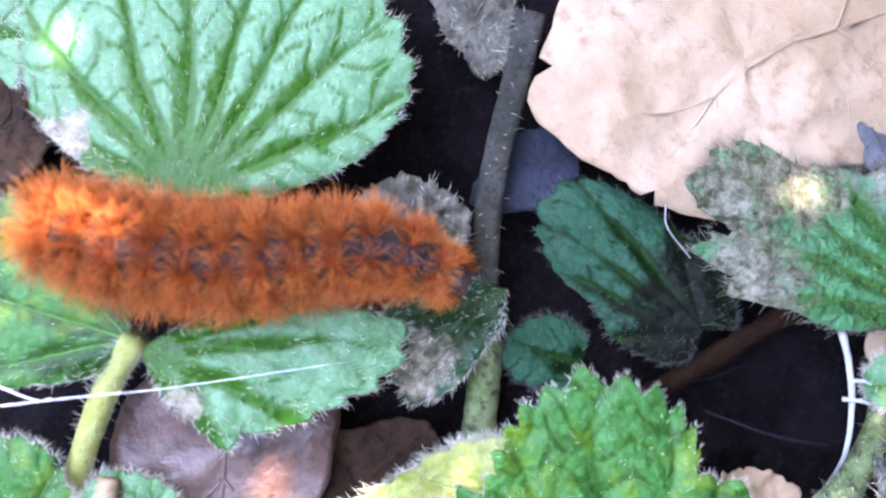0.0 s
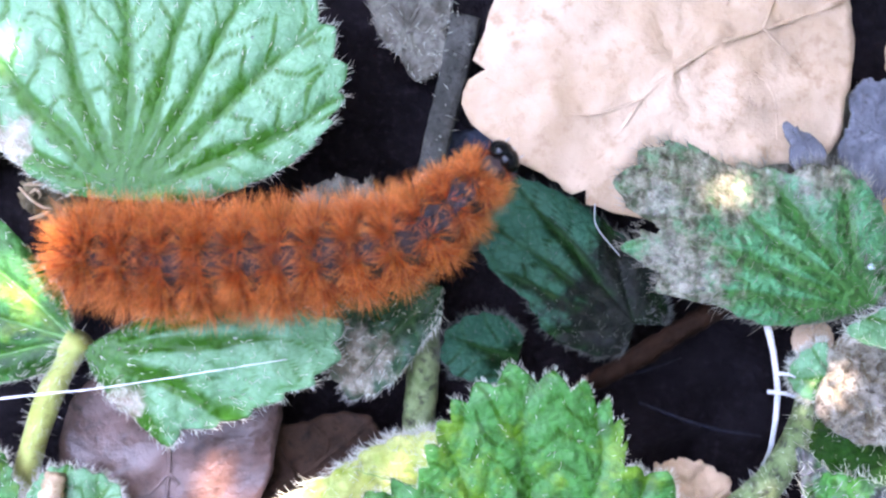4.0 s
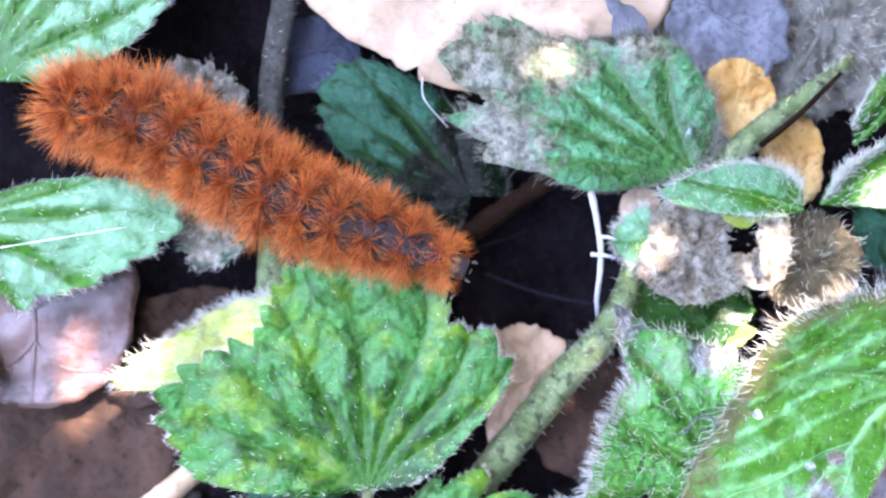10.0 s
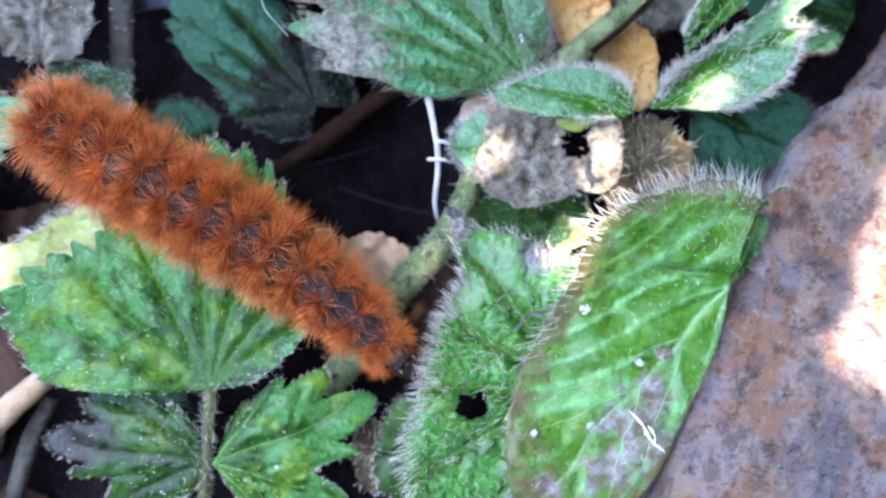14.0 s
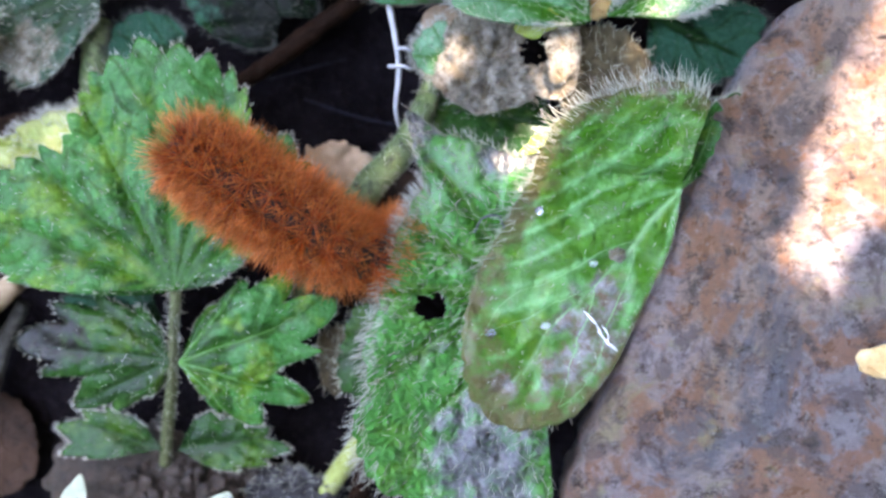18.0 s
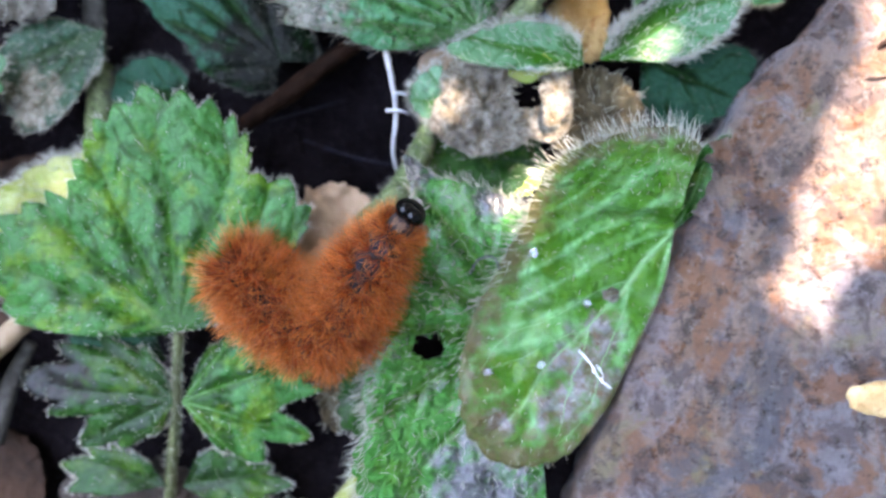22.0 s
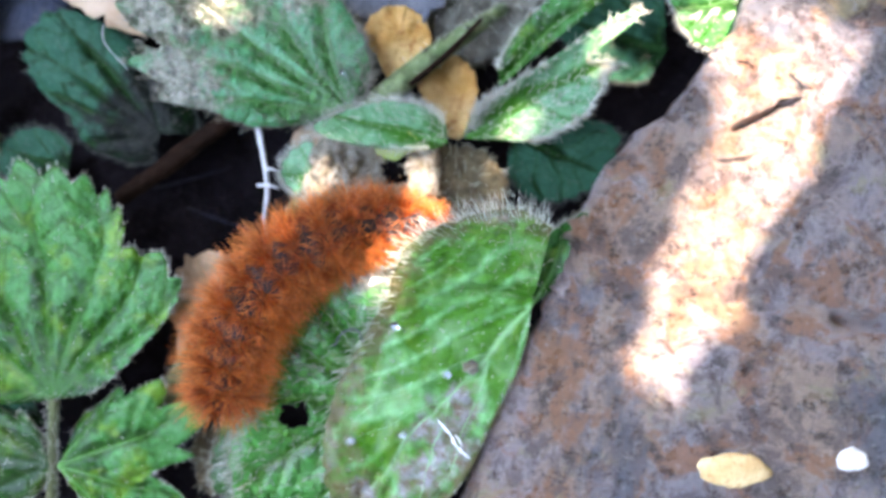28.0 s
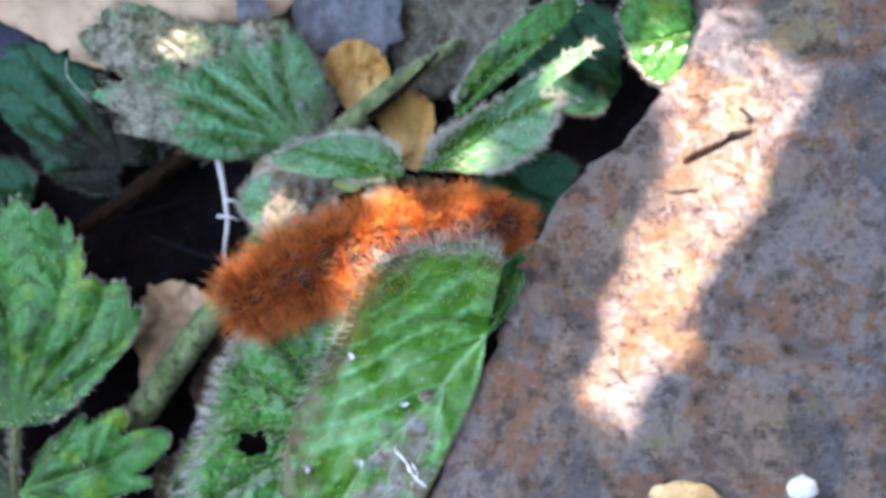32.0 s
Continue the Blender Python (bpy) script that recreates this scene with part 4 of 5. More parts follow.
# ---- crumpled leaf and its neighbours ----
sheet("crumpled_leaf", "pale crumpled dry leaf with a torn hole", (*(26.2, -4.6), -0.5), [(9.3, 9.3), (26.3, 9.9), (45.6, 7.1), (83.5, 5.3), (124.8, 6.0), (162.6, 5.0), (195.0, 5.8), (236.3, 5.0), (290.0, 4.7), (326.6, 5.6), (338.3, 8.4)], PALE_DRY,
      wave=1.8, ragged=0.06, seed=22, fine=1.3, fuzz=170, fuzz_length=0.8, holes=((*(31.0, -2.7), 1.9),), rings=22)
sheet("crumpled_leaf", "pale bright strip of torn dry leaf", (*(33.6, -3.1), 0.6), [(9.5, 1.2), (80.8, 3.1), (105.9, 2.2), (220.6, 1.8), (250.6, 3.6), (285.1, 2.7)], PALE_DRY, wave=0.6, seed=25, fine=0.3, fuzz=60)
sheet("yellow_scrap", "yellow-green leaf scrap above a hole", (*(30.8, -0.7), 0.4), [(6.8, 2.5), (126.9, 1.0), (187.8, 2.2), (225.0, 1.6), (327.5, 1.3)], YELLOWED, wave=0.4, seed=27)
sheet("crumpled_leaf", "brown crumpled withered leaf", (*(37.9, -5.5), -2), [(48.4, 4.8), (111.2, 5.3), (138.6, 5.6), (183.2, 5.3), (222.6, 5.0), (288.0, 4.5), (356.6, 5.1)], BROWN_DRY, wave=1.8, ragged=0.12, seed=24, fine=0.9, fuzz=220, fuzz_length=0.9, ribs=(30, 210))
leaf("hairy_leaf", "green leaf edge with a comb of white hairs", (*(36.3, -0.3), 0.5), [(98.1, 2.1), (135.0, 5.8), (152.9, 9.0), (166.0, 12.0), (174.6, 13.9), (179.5, 10.8), (184.9, 5.8), (194.7, 2.0)],
     GREEN, veins=(165,), teeth=14, tooth=0.03, hairs=200, hair_length=1.1, edge_hairs=2.0, seed=29, cup=0.8)
leaf("toothed_leaf", "small green leaf edge beside a stem", (*(22.9, -3.8), -1.5), [(105.8, 4.1), (143.4, 4.4), (171.2, 4.6), (197.4, 3.7), (237.1, 2.0)], GREEN, veins=(175,), teeth=8, tooth=0.08, hairs=60, seed=31)
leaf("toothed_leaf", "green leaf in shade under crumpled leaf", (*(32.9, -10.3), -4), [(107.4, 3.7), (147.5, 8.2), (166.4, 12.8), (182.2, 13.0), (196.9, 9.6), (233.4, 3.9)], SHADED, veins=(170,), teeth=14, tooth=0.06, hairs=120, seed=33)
sheet("yellow_scrap", "bright yellow leaf scrap", (*(30.4, -12.9), -1), [(0.0, 0.8), (28.6, 1.9), (135.0, 0.4), (208.1, 1.2), (241.4, 0.7)], YELLOWED, wave=0.4, seed=26)
sheet("dry_leaf", "tan dry leaf scrap in a hollow", (*(10.1, -17.6), -6), [(5.9, 2.9), (45.8, 5.3), (72.8, 5.8), (128.5, 5.6), (212.4, 4.9), (251.6, 7.6), (277.7, 3.7)], TAN, seed=28, ribs=(40, 215), fine=0.8, ragged=0.14, wave=1.6)
sheet("litter_leaf", "brown dead leaf beside a green stem", (*(16.8, -20.9), -7), [(43.0, 6.0), (81.3, 6.0), (171.0, 3.8), (226.7, 7.1), (267.3, 6.4), (335.9, 4.2)], LITTER, seed=30, ribs=(40, 215), fine=0.3)
rod("green_stem", "mottled green stem with dark specks and fine hairs", [(*(5.4, -27.8), -5), (*(9.7, -22.0), -4), (*(13.9, -16.5), -3), (*(17.5, -12.6), -2.5), (*(20.0, -7.5), -2.5), (*(21.3, -3.5), -4)], (1.7, 1.75, 1.7, 1.5, 1.2, 1.0), STEM, "stem", seed=13, fuzz=260)

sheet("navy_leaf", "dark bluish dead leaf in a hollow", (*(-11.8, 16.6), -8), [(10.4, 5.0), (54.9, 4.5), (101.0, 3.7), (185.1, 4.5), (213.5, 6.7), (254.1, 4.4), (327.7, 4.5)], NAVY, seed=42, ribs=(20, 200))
leaf("scalloped_leaf", "green leaf behind a larger scalloped leaf", (*(-64.7, 26.6), -3), [(-46.2, 6.9), (-17.6, 6.3), (22.0, 6.1), (53.1, 8.0), (82.5, 8.5)], GREEN, veins=(0,), teeth=10, tooth=0.06, hairs=60, seed=57)
sheet("litter_leaf", "brown dead leaf scrap on the soil", (*(-63.5, 18.8), -9), [(7.5, 5.3), (56.3, 5.4), (111.2, 5.3), (175.8, 5.4), (243.4, 5.6), (316.5, 5.4)], LITTER, seed=44, ribs=(20, 200), fine=0.3)
sheet("withered_leaf", "dark brown withered scrap between leaves", (*(10.2, -34.3), -4), [(14.6, 2.4), (71.6, 3.2), (125.5, 2.6), (213.7, 2.2), (261.5, 4.0), (295.8, 3.4)], BROWN_DRY, seed=46, fine=0.8, fuzz=120, ribs=(80, 260))
leaf("toothed_leaf", "green leaf under the hairy leaf", (*(17.2, -32.7), -3), [(115.3, 4.2), (143.3, 5.9), (180.0, 6.2), (217.2, 7.8), (249.4, 6.8)], SHADED, veins=(170, 200), teeth=10, tooth=0.08, hairs=30, edge_hairs=0.3, seed=59)
rod("green_stem", "pale green hairy stem over dark soil", [(*(14.1, -41.4), -3), (*(11.3, -45.3), -4), (*(7.2, -51.4), -7)], (1.0, 1.05, 1.1), PETIOLE, "stem", seed=21, fuzz=80)
sheet("dry_leaf", "small tan dry leaf scrap behind the root", (*(21.1, 0.4), -3), [(8.1, 2.1), (100.0, 1.7), (170.5, 1.8), (237.7, 2.2), (290.0, 2.3)], TAN, seed=48, ribs=(80, 260), wave=0.5)

# ---- the leaves on which the caterpillar climbs ----
def lift_left(x, y):
    """The hairy leaf's free edge stands up."""
    return 1.6 * min(1.0, max(0.0, (21.2 - x) / 6.0)) ** 1.5


def lift_top(x, y):
    """The front leaf's upper edge rolls up."""
    crease = -1.3 * math.exp(-((y + 16.4 - 0.1 * (46 - x)) / 0.55) ** 2) * max(0.0, min(1.0, (x - 36.5) / 4.0))
    return 6.0 * min(1.0, max(0.0, (y - -19.9) / 11.0)) ** 1.4 + crease


leaf("hairy_leaf", "bright green hairy leaf with a bitten hole and grey patch", (*(30.5, -27.2), 1.0), [(82.4, 9.1), (91.0, 12.0), (108.1, 15.1), (120.7, 18.0), (124.8, 21.6), (129.4, 18.9), (135.5, 15.3), (152.4, 14.7), (171.0, 14.7), (188.1, 15.7), (198.3, 17.8), (210.2, 18.9), (214.5, 21.7), (221.9, 23.5), (232.7, 24.8), (253.5, 22.9), (275.2, 21.0)],
     HAIRY, veins=(128, 152, 180, 208, 235), teeth=34, tooth=0.03, spacing=2.6, hairs=1150, hair_length=1.2, edge_hairs=0.8, hair_width=0.032, comb=(130, 228, 520, 1.6), seed=35, dew=10, puff=0.6, pleat=0.25, rise=lift_left,
     dead=((*(18.6, -10.8), 2.4), (*(27.2, -13.6), 2.0), (*(25.7, -44.1), 5.2)), holes=((*(20.1, -28.9), 1.7),))
leaf("hairy_leaf", "green leaf with bronzed rolled edge and comb of hairs", (*(44.9, -17.5), 2.0), [(78.1, 8.3), (97.5, 10.0), (130.1, 11.6), (152.5, 14.1), (176.6, 15.0), (194.3, 18.7), (207.2, 23.4), (214.1, 26.1), (223.3, 28.7), (231.8, 29.3), (237.8, 27.8), (244.9, 24.3), (249.4, 18.5), (251.3, 14.0), (254.3, 9.2), (264.8, 3.3)],
     BRONZED, veins=(228,), pinnate=(228, 6.4, 31, 0.06), rib_material=PALE_VEIN, teeth=36, tooth=0.02, spacing=3.1, hairs=420, hair_length=0.7, edge_hairs=0.5, seed=37, puff=0.6, pleat=0.10, side_veins=0.0, vein_width=0.7, hair_width=0.032, comb=(80, 200, 300, 2.2), rise=lift_top, rim=0.27,
     dead=((35.8, -30.9, 3.2), (37.6, -27.4, 2.0), (33.6, -35.2, 2.4), (27.2, -36.6, 1.5), (41.9, -8.0, 1.2)))
leaf("hairy_leaf", "small fresh green leaf flap against bark", (*(45.0, -17.5), 1.5), [(40.0, 4.8), (53.1, 8.0), (58.2, 11.2), (67.4, 9.6), (78.7, 7.1), (90.0, 3.1)], FRESH, veins=(64,), teeth=8, tooth=0.03, hairs=40, seed=39)
leaf("folded_leaf", "folded green leaf with sunlit white-haired face", (*(38.1, 0.3), 0.0), [(-4.1, 6.9), (6.3, 10.9), (14.4, 13.6), (22.9, 15.4), (24.4, 17.7), (32.7, 15.0), (34.2, 22.0), (37.2, 21.3), (39.8, 15.6), (41.6, 10.8), (50.7, 5.7), (70.0, 2.3)],
     GREEN, veins=(30,), teeth=17, tooth=0.06, spacing=2.4, hairs=600, hair_length=1.0, edge_hairs=3.0, hair_width=0.042, seed=41, dead=((*(53.4, 7.1), 1.4),), cup=0.8)
leaf("folded_leaf", "darker green back half of a folded leaf", (*(41.9, 6.1), -1.5), [(36.6, 3.9), (38.8, 9.7), (40.3, 15.9), (42.8, 18.1), (53.3, 14.7), (62.6, 9.1), (79.0, 4.2), (100.6, 1.6)], FRESH, veins=(45,), teeth=12, tooth=0.04, hairs=120, seed=43)
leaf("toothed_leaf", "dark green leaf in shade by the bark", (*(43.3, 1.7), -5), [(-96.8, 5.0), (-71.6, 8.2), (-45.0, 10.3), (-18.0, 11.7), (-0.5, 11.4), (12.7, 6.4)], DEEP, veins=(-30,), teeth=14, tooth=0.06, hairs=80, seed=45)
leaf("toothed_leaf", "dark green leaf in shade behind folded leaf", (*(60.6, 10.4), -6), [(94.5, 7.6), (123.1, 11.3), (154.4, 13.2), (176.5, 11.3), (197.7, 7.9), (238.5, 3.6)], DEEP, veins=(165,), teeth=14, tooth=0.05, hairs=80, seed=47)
leaf("toothed_leaf", "fresh green leaf beside the bark edge", (*(68.6, 15.5), -1), [(118.6, 7.5), (159.7, 9.0), (191.9, 8.3), (229.4, 7.4), (253.7, 4.3)], FRESH, veins=(190,), teeth=10, tooth=0.06, hairs=80, seed=49)


# ---- bark ----
def bark():
    """A slab of weathered bark: rough top, crumbling edge, one open crack."""
    edge = smooth_line([(*(68.7, 21.3), 0), (*(67.3, 14.3), 0), (*(63.2, 7.3), 0), (*(60.2, 3.7), 0), (*(54.5, -1.2), 0), (*(51.2, -5.8), 0),
                        (*(49.1, -11.4), 0), (*(44.9, -20.8), 0), (*(38.7, -35.6), 0), (*(33.1, -49.2), 0)], 230)
    home = thing("bark_slab", *(76.3, -12.3), -12, "large slab of weathered grey-brown bark with flaking surface", "bark")
    hx, hy = (76.3, -12.3)
    wide = 190
    verts, faces = [], []
    for k, p in enumerate(edge):
        jag = 0.7 * noise.noise(Vector((p[0] * 0.5, p[1] * 0.5, 1))) + 0.35 * noise.noise(Vector((p[0] * 1.7, p[1] * 1.7, 2)))
        for j in range(wide + 6):
            if j < 6:
                f = j / 6
                x = p[0] + jag + 2.2 * (1 - f) ** 2 * 0.6
                y = p[1]
                z = -12 + 14.2 * f ** 0.8
            else:
                f = (j - 6) / wide
                x = p[0] + jag + (0.25 * f + 0.75 * f ** 1.6) * 90 + 0.12
                y = p[1]
                d = Vector((x, y, 0))
                z = 2.3 + 1.1 * noise.noise(d * 0.06) + 0.7 * noise.noise(d * 0.2) + 0.12 * noise.noise(d * 0.6) - 0.6 * abs(noise.noise(d * 0.3))
                z -= 0.9 * math.exp(-f * 60)
                for cx, cy, c, q, deep, long, wide_open in ((69.3, 2.3, 0.9, 0.43, 3.0, 4.4, 0.45), (79.8, -19.5, 0.98, -0.18, 2.6, 3.6, 0.7), (66.3, -2.3, 0.98, 0.1, 1.0, 2.6, 0.25)):
                    along, across = (x - cx) * c + (y - cy) * q, -(x - cx) * q + (y - cy) * c
                    across += 0.5 * noise.noise(Vector((along * 0.7, 4, 0)))
                    z -= deep * math.exp(-(across / wide_open) ** 2) * max(0.0, 1 - (along / long) ** 4)
            verts.append(((x - hx) * MM, (y - hy) * MM, (z + 12) * MM))
    w = wide + 6
    for k in range(len(edge) - 1):
        for j in range(w - 1):
            i = k * w + j
            faces.append((i, i + w, i + w + 1, i + 1))
    part("bark_face", verts, faces, BARK, home)
    rng = np.random.RandomState(4)
    for n in range(26):
        f, k = rng.rand() ** 1.5, rng.randint(8, 215)
        i = k * w + 6 + int(f * 105)
        x, y, z = verts[i]
        size = 0.5 + 1.3 * rng.rand()
        fl, ff = [], []
        for m in range(9):
            a = m / 9 * 6.283
            r = size * (0.6 + 0.6 * rng.rand())
            fl.append((x + r * math.cos(a) * MM, y + 0.6 * r * math.sin(a) * MM, z + (0.15 + 0.25 * rng.rand()) * MM))
        fl.append((x, y, z + 0.45 * MM))
        base = [(a, b, c - 0.6 * MM) for a, b, c in fl[:9]]
        ff = [(m, (m + 1) % 9, 9) for m in range(9)] + [(10 + m, 10 + (m + 1) % 9, (m + 1) % 9, m) for m in range(9)]
        part("bark_flake", fl + base, ff, BARK, home, smooth=False)


bark()


def crumb(name, label, x, y, z, size, material, category, seed=1, flat=0.5, group=""):
    """A small uneven lump."""
    home = thing(name, x, y, z, label, category, group)
    bm = bmesh.new()
    bmesh.ops.create_icosphere(bm, subdivisions=3, radius=1.0)
    for v in bm.verts:
        q = 1 + 0.35 * noise.noise(v.co * 1.3 + Vector((seed * 5.0, 0, 0))) + 0.12 * noise.noise(v.co * 4)
        v.co = Vector((v.co.x * size[0] * q, v.co.y * size[1] * q, v.co.z * min(size) * flat * q)) * MM
    vs, fs = [tuple(v.co) for v in bm.verts], [[v.index for v in f.verts] for f in bm.faces]
    bm.free()
    part("lump", vs, fs, material, home)
    return home


crumb("wood_chip", "orange-brown wood chip lying on bark", *(65.8, -34.3), 2.9, (3.5, 1.8), CHIP, "wood chip", 3)
crumb("white_crumb", "small white crumb lying on bark", *(77.9, -33.3), 2.8, (1.6, 1.2), PEBBLE, "crumb", 5, 0.7)
crumb("white_crumb", "tattered white scrap stuck to a leaf", *(38.6, -23.7), 2.6, (0.9, 0.7), PALE_DRY, "crumb", 7, 0.3)
for k, (x, y, z) in enumerate([(*(25.4, 7.1), 0.4), (*(26.1, -31.4), 2.7), (*(31.5, -30.7), 2.7), (*(36.2, -24.5), 2.7), (*(30.8, -19.4), 4.0), (*(26.2, -31.3), 2.7)]):
    crumb("dew_drop", "clear dew drop on a leaf", x, y, z, (0.45, 0.42), DEW, "dew drop", k, 0.8, "dew drops")

rod("curled_fibre", "tiny dark curled fibre on a hairy leaf", [(*(24.5, -21.5), 2.6), (*(25.3, -20.1), 2.7), (*(26.8, -19.8), 2.7), (*(27.5, -21.1), 2.6)], (0.10, 0.12, 0.10), SLATE, "fibre", sides=6, n=16, seed=23)
rod("silk_thread", "white silk strand on a damaged leaf", [(*(35.3, -29.2), 3.0), (*(36.5, -30.6), 3.1), (*(37.2, -31.9), 3.0), (*(38.6, -33.2), 3.0)], (0.03, 0.14, 0.06, 0.20, 0.05, 0.15, 0.03), THREAD, "thread", sides=6, n=44, seed=24, rough=1.5)
rod("silk_thread", "short torn silk strand on a damaged leaf", [(*(37.0, -30.6), 3.0), (*(37.6, -31.6), 3.1), (*(37.5, -32.6), 3.0)], (0.03, 0.10, 0.04, 0.08, 0.02), THREAD, "thread", sides=6, n=26, seed=25, rough=1.5)

# ---- litter at the lower left ----
sheet("litter_leaf", "smooth purple-brown dead leaf lying below green leaves", (*(-39.8, -10.4), -5), [(26.1, 10.9), (73.6, 8.1), (118.2, 9.3), (149.2, 9.8), (173.0, 10.7), (205.4, 11.2), (241.4, 10.0), (287.0, 9.9), (326.3, 10.1), (357.7, 9.9)], PURPLE_BROWN, wave=1.6, ragged=0.03, bend=(-0.012, 0.0), seed=32, ribs=(95, 268), fine=0.1)
leaf("toothed_leaf", "dark green leaf near a dead twig", (*(-51.3, -20.1), -2), [(9.9, 8.7), (36.3, 9.3), (55.6, 8.8), (80.3, 7.7), (95.2, 5.5), (116.6, 3.4)], GREEN, veins=(40, 70), teeth=12, tooth=0.06, hairs=120, seed=51)
leaf("toothed_leaf", "bright green leaf by the stalk", (*(-57.7, -18.6), -2), [(6.1, 4.7), (52.0, 7.0), (74.3, 8.5), (97.7, 9.0), (120.3, 6.9)], FRESH, veins=(60,), teeth=10, tooth=0.06, hairs=80, seed=53)
rod("dead_twig", "short pale dead twig beside leaves", [(*(-49.2, -12.8), -1), (*(-49.6, -15.6), -1), (*(-48.8, -19.6), -2)], (0.9, 1.2, 1.1), PALE_TWIG, "twig", seed=15, rough=0.3)
sheet("litter_leaf", "brown dead leaf on the soil", (*(-38.2, -21.7), -9), [(11.3, 12.2), (50.3, 13.1), (90.0, 12.5), (143.5, 11.9), (195.3, 13.7), (240.0, 16.6), (283.1, 15.9), (326.3, 13.0)], LITTER, wave=2.0, seed=34, ribs=(40, 215), fine=0.3)
sheet("litter_leaf", "brown dead leaf on the soil", (*(-26.1, -13.1), -9), [(9.0, 7.7), (37.7, 6.7), (112.5, 4.4), (171.6, 8.2), (217.3, 9.6), (265.9, 7.0), (319.0, 7.0)], LITTER, wave=2.0, seed=36, ribs=(40, 215), fine=0.3)
sheet("litter_leaf", "brown dead leaf scrap under green leaflets", (*(-9.1, -47.6), -7), [(2.6, 10.9), (22.3, 7.9), (60.9, 5.1), (143.1, 7.5), (171.5, 12.2), (195.4, 11.3), (256.2, 5.0), (336.5, 9.3)], MOULD, wave=2.2, ragged=0.15, seed=38, ribs=(40, 215), fine=0.3)
def mound():
    """Dark crumbs of leaf mould heaped round a stalk."""
    cx, cy = -9.2, -49.1
    home = thing("leaf_mould", cx, cy, -9, "crumbly dark brown leaf mould below small leaflets", "leaf mould")
    rng = np.random.RandomState(31)
    verts, faces = [], []
    ball = bmesh.new()
    bmesh.ops.create_icosphere(ball, subdivisions=2, radius=1.0)
    shape = [v.co.copy() for v in ball.verts]
    sides = [[v.index for v in f.verts] for f in ball.faces]
    ball.free()
    for k in range(330):
        a, r = rng.rand() * 6.283, math.sqrt(rng.rand())
        x, y, size = 13.0 * r * math.cos(a), 5.5 * r * math.sin(a), 0.3 + 0.7 * rng.rand() ** 2
        z = 3.6 * (1 - r * r) + 0.5 * rng.rand()
        base = len(verts)
        for c in shape:
            q = size * (1 + 0.5 * noise.noise(c * 1.4 + Vector((k * 3.0, 0, 0))))
            verts.append(((x + c.x * q) * MM, (y + c.y * q) * MM, (z + 0.7 * c.z * q) * MM))
        faces += [[base + i for i in f] for f in sides]
    part("mound", verts, faces, MOULD, home, kind="stuff")


mound()
leaf("leaf_tip", "pale greenish-white pointed shoot tip", (-18.8, -56.2, -2), [(58, 3.0), (66, 7.4), (72, 9.4), (76, 10.1), (80, 9.0), (88, 7.0), (104, 3.0)], SHOOT, veins=(), teeth=3, tooth=0.0, hairs=0, edge_hairs=0.0, seed=71, ribs=False, wave=0.2, puff=0.1)
leaf("leaf_tip", "pale greenish-white pointed shoot tip", (-6.2, -56.0, -2), [(28, 3.0), (38, 6.8), (48, 8.6), (54, 9.4), (60, 8.6), (72, 6.4), (90, 3.0)], SHOOT, veins=(), teeth=3, tooth=0.0, hairs=0, edge_hairs=0.0, seed=73, ribs=False, wave=0.2, puff=0.1)
sheet("withered_leaf", "dark grey fuzzy withered leaf edge", (4.9, -49.3, -5), [(0, 5.0), (60, 3.2), (120, 3.4), (180, 4.6), (260, 5.0)], ASH, wave=1.4, ragged=0.2, seed=75, fine=0.9, fuzz=260, fuzz_length=1.0, ribs=(20, 190))
rod("dead_stalk", "twisted dark brown dead stalk", [(13.7, -44.8, -2), (12.6, -48.5, -4), (11.8, -52.6, -6)], (0.7, 1.1, 1.2), TWIG, "stalk", seed=77, rough=0.5, fuzz=50)
sheet("dry_leaf", "brown dead leaf scrap on the soil", (*(-27.5, -44.4), -9), [(0.0, 4.0), (56.0, 4.5), (107.8, 5.9), (173.5, 6.1), (232.0, 7.0), (297.0, 5.5)], LITTER, seed=40, ribs=(40, 215), fine=0.3)
rod("dead_twig", "pale straw-coloured twig on litter", [(*(-35.3, -37.8), -5), (*(-29.4, -31.6), -4.5), (*(-23.4, -26.4), -4)], (1.3, 1.5, 1.2), PALE_TWIG, "twig", seed=17)
# green stem coloured dark grey-brown to carry its shade
rod("green_stem", "dark green stem in shade", [(*(-28.0, -40.0), -7), (*(-26.2, -33.6), -7), (*(-23.9, -28.9), -7)], (1.0, 1.0, 0.8), GREY_STEM, "stem", seed=18)
rod("silk_thread", "taut white spider silk thread", [(*(-59.0, -6.5), 4), (*(-50.3, -5.3), 4), (*(-43.4, -4.5), 3.6), (*(-28.3, -2.0), 2.4)], (0.09, 0.07, 0.05, 0.03), THREAD, "thread", sides=5, n=20, rough=0)
rod("silk_thread", "short white spider silk thread", [(*(-58.7, -4.1), 4), (*(-54.4, -5.7), 4), (*(-53.0, -5.5), 4)], (0.09, 0.08, 0.05), THREAD, "thread", sides=5, n=12, rough=0)


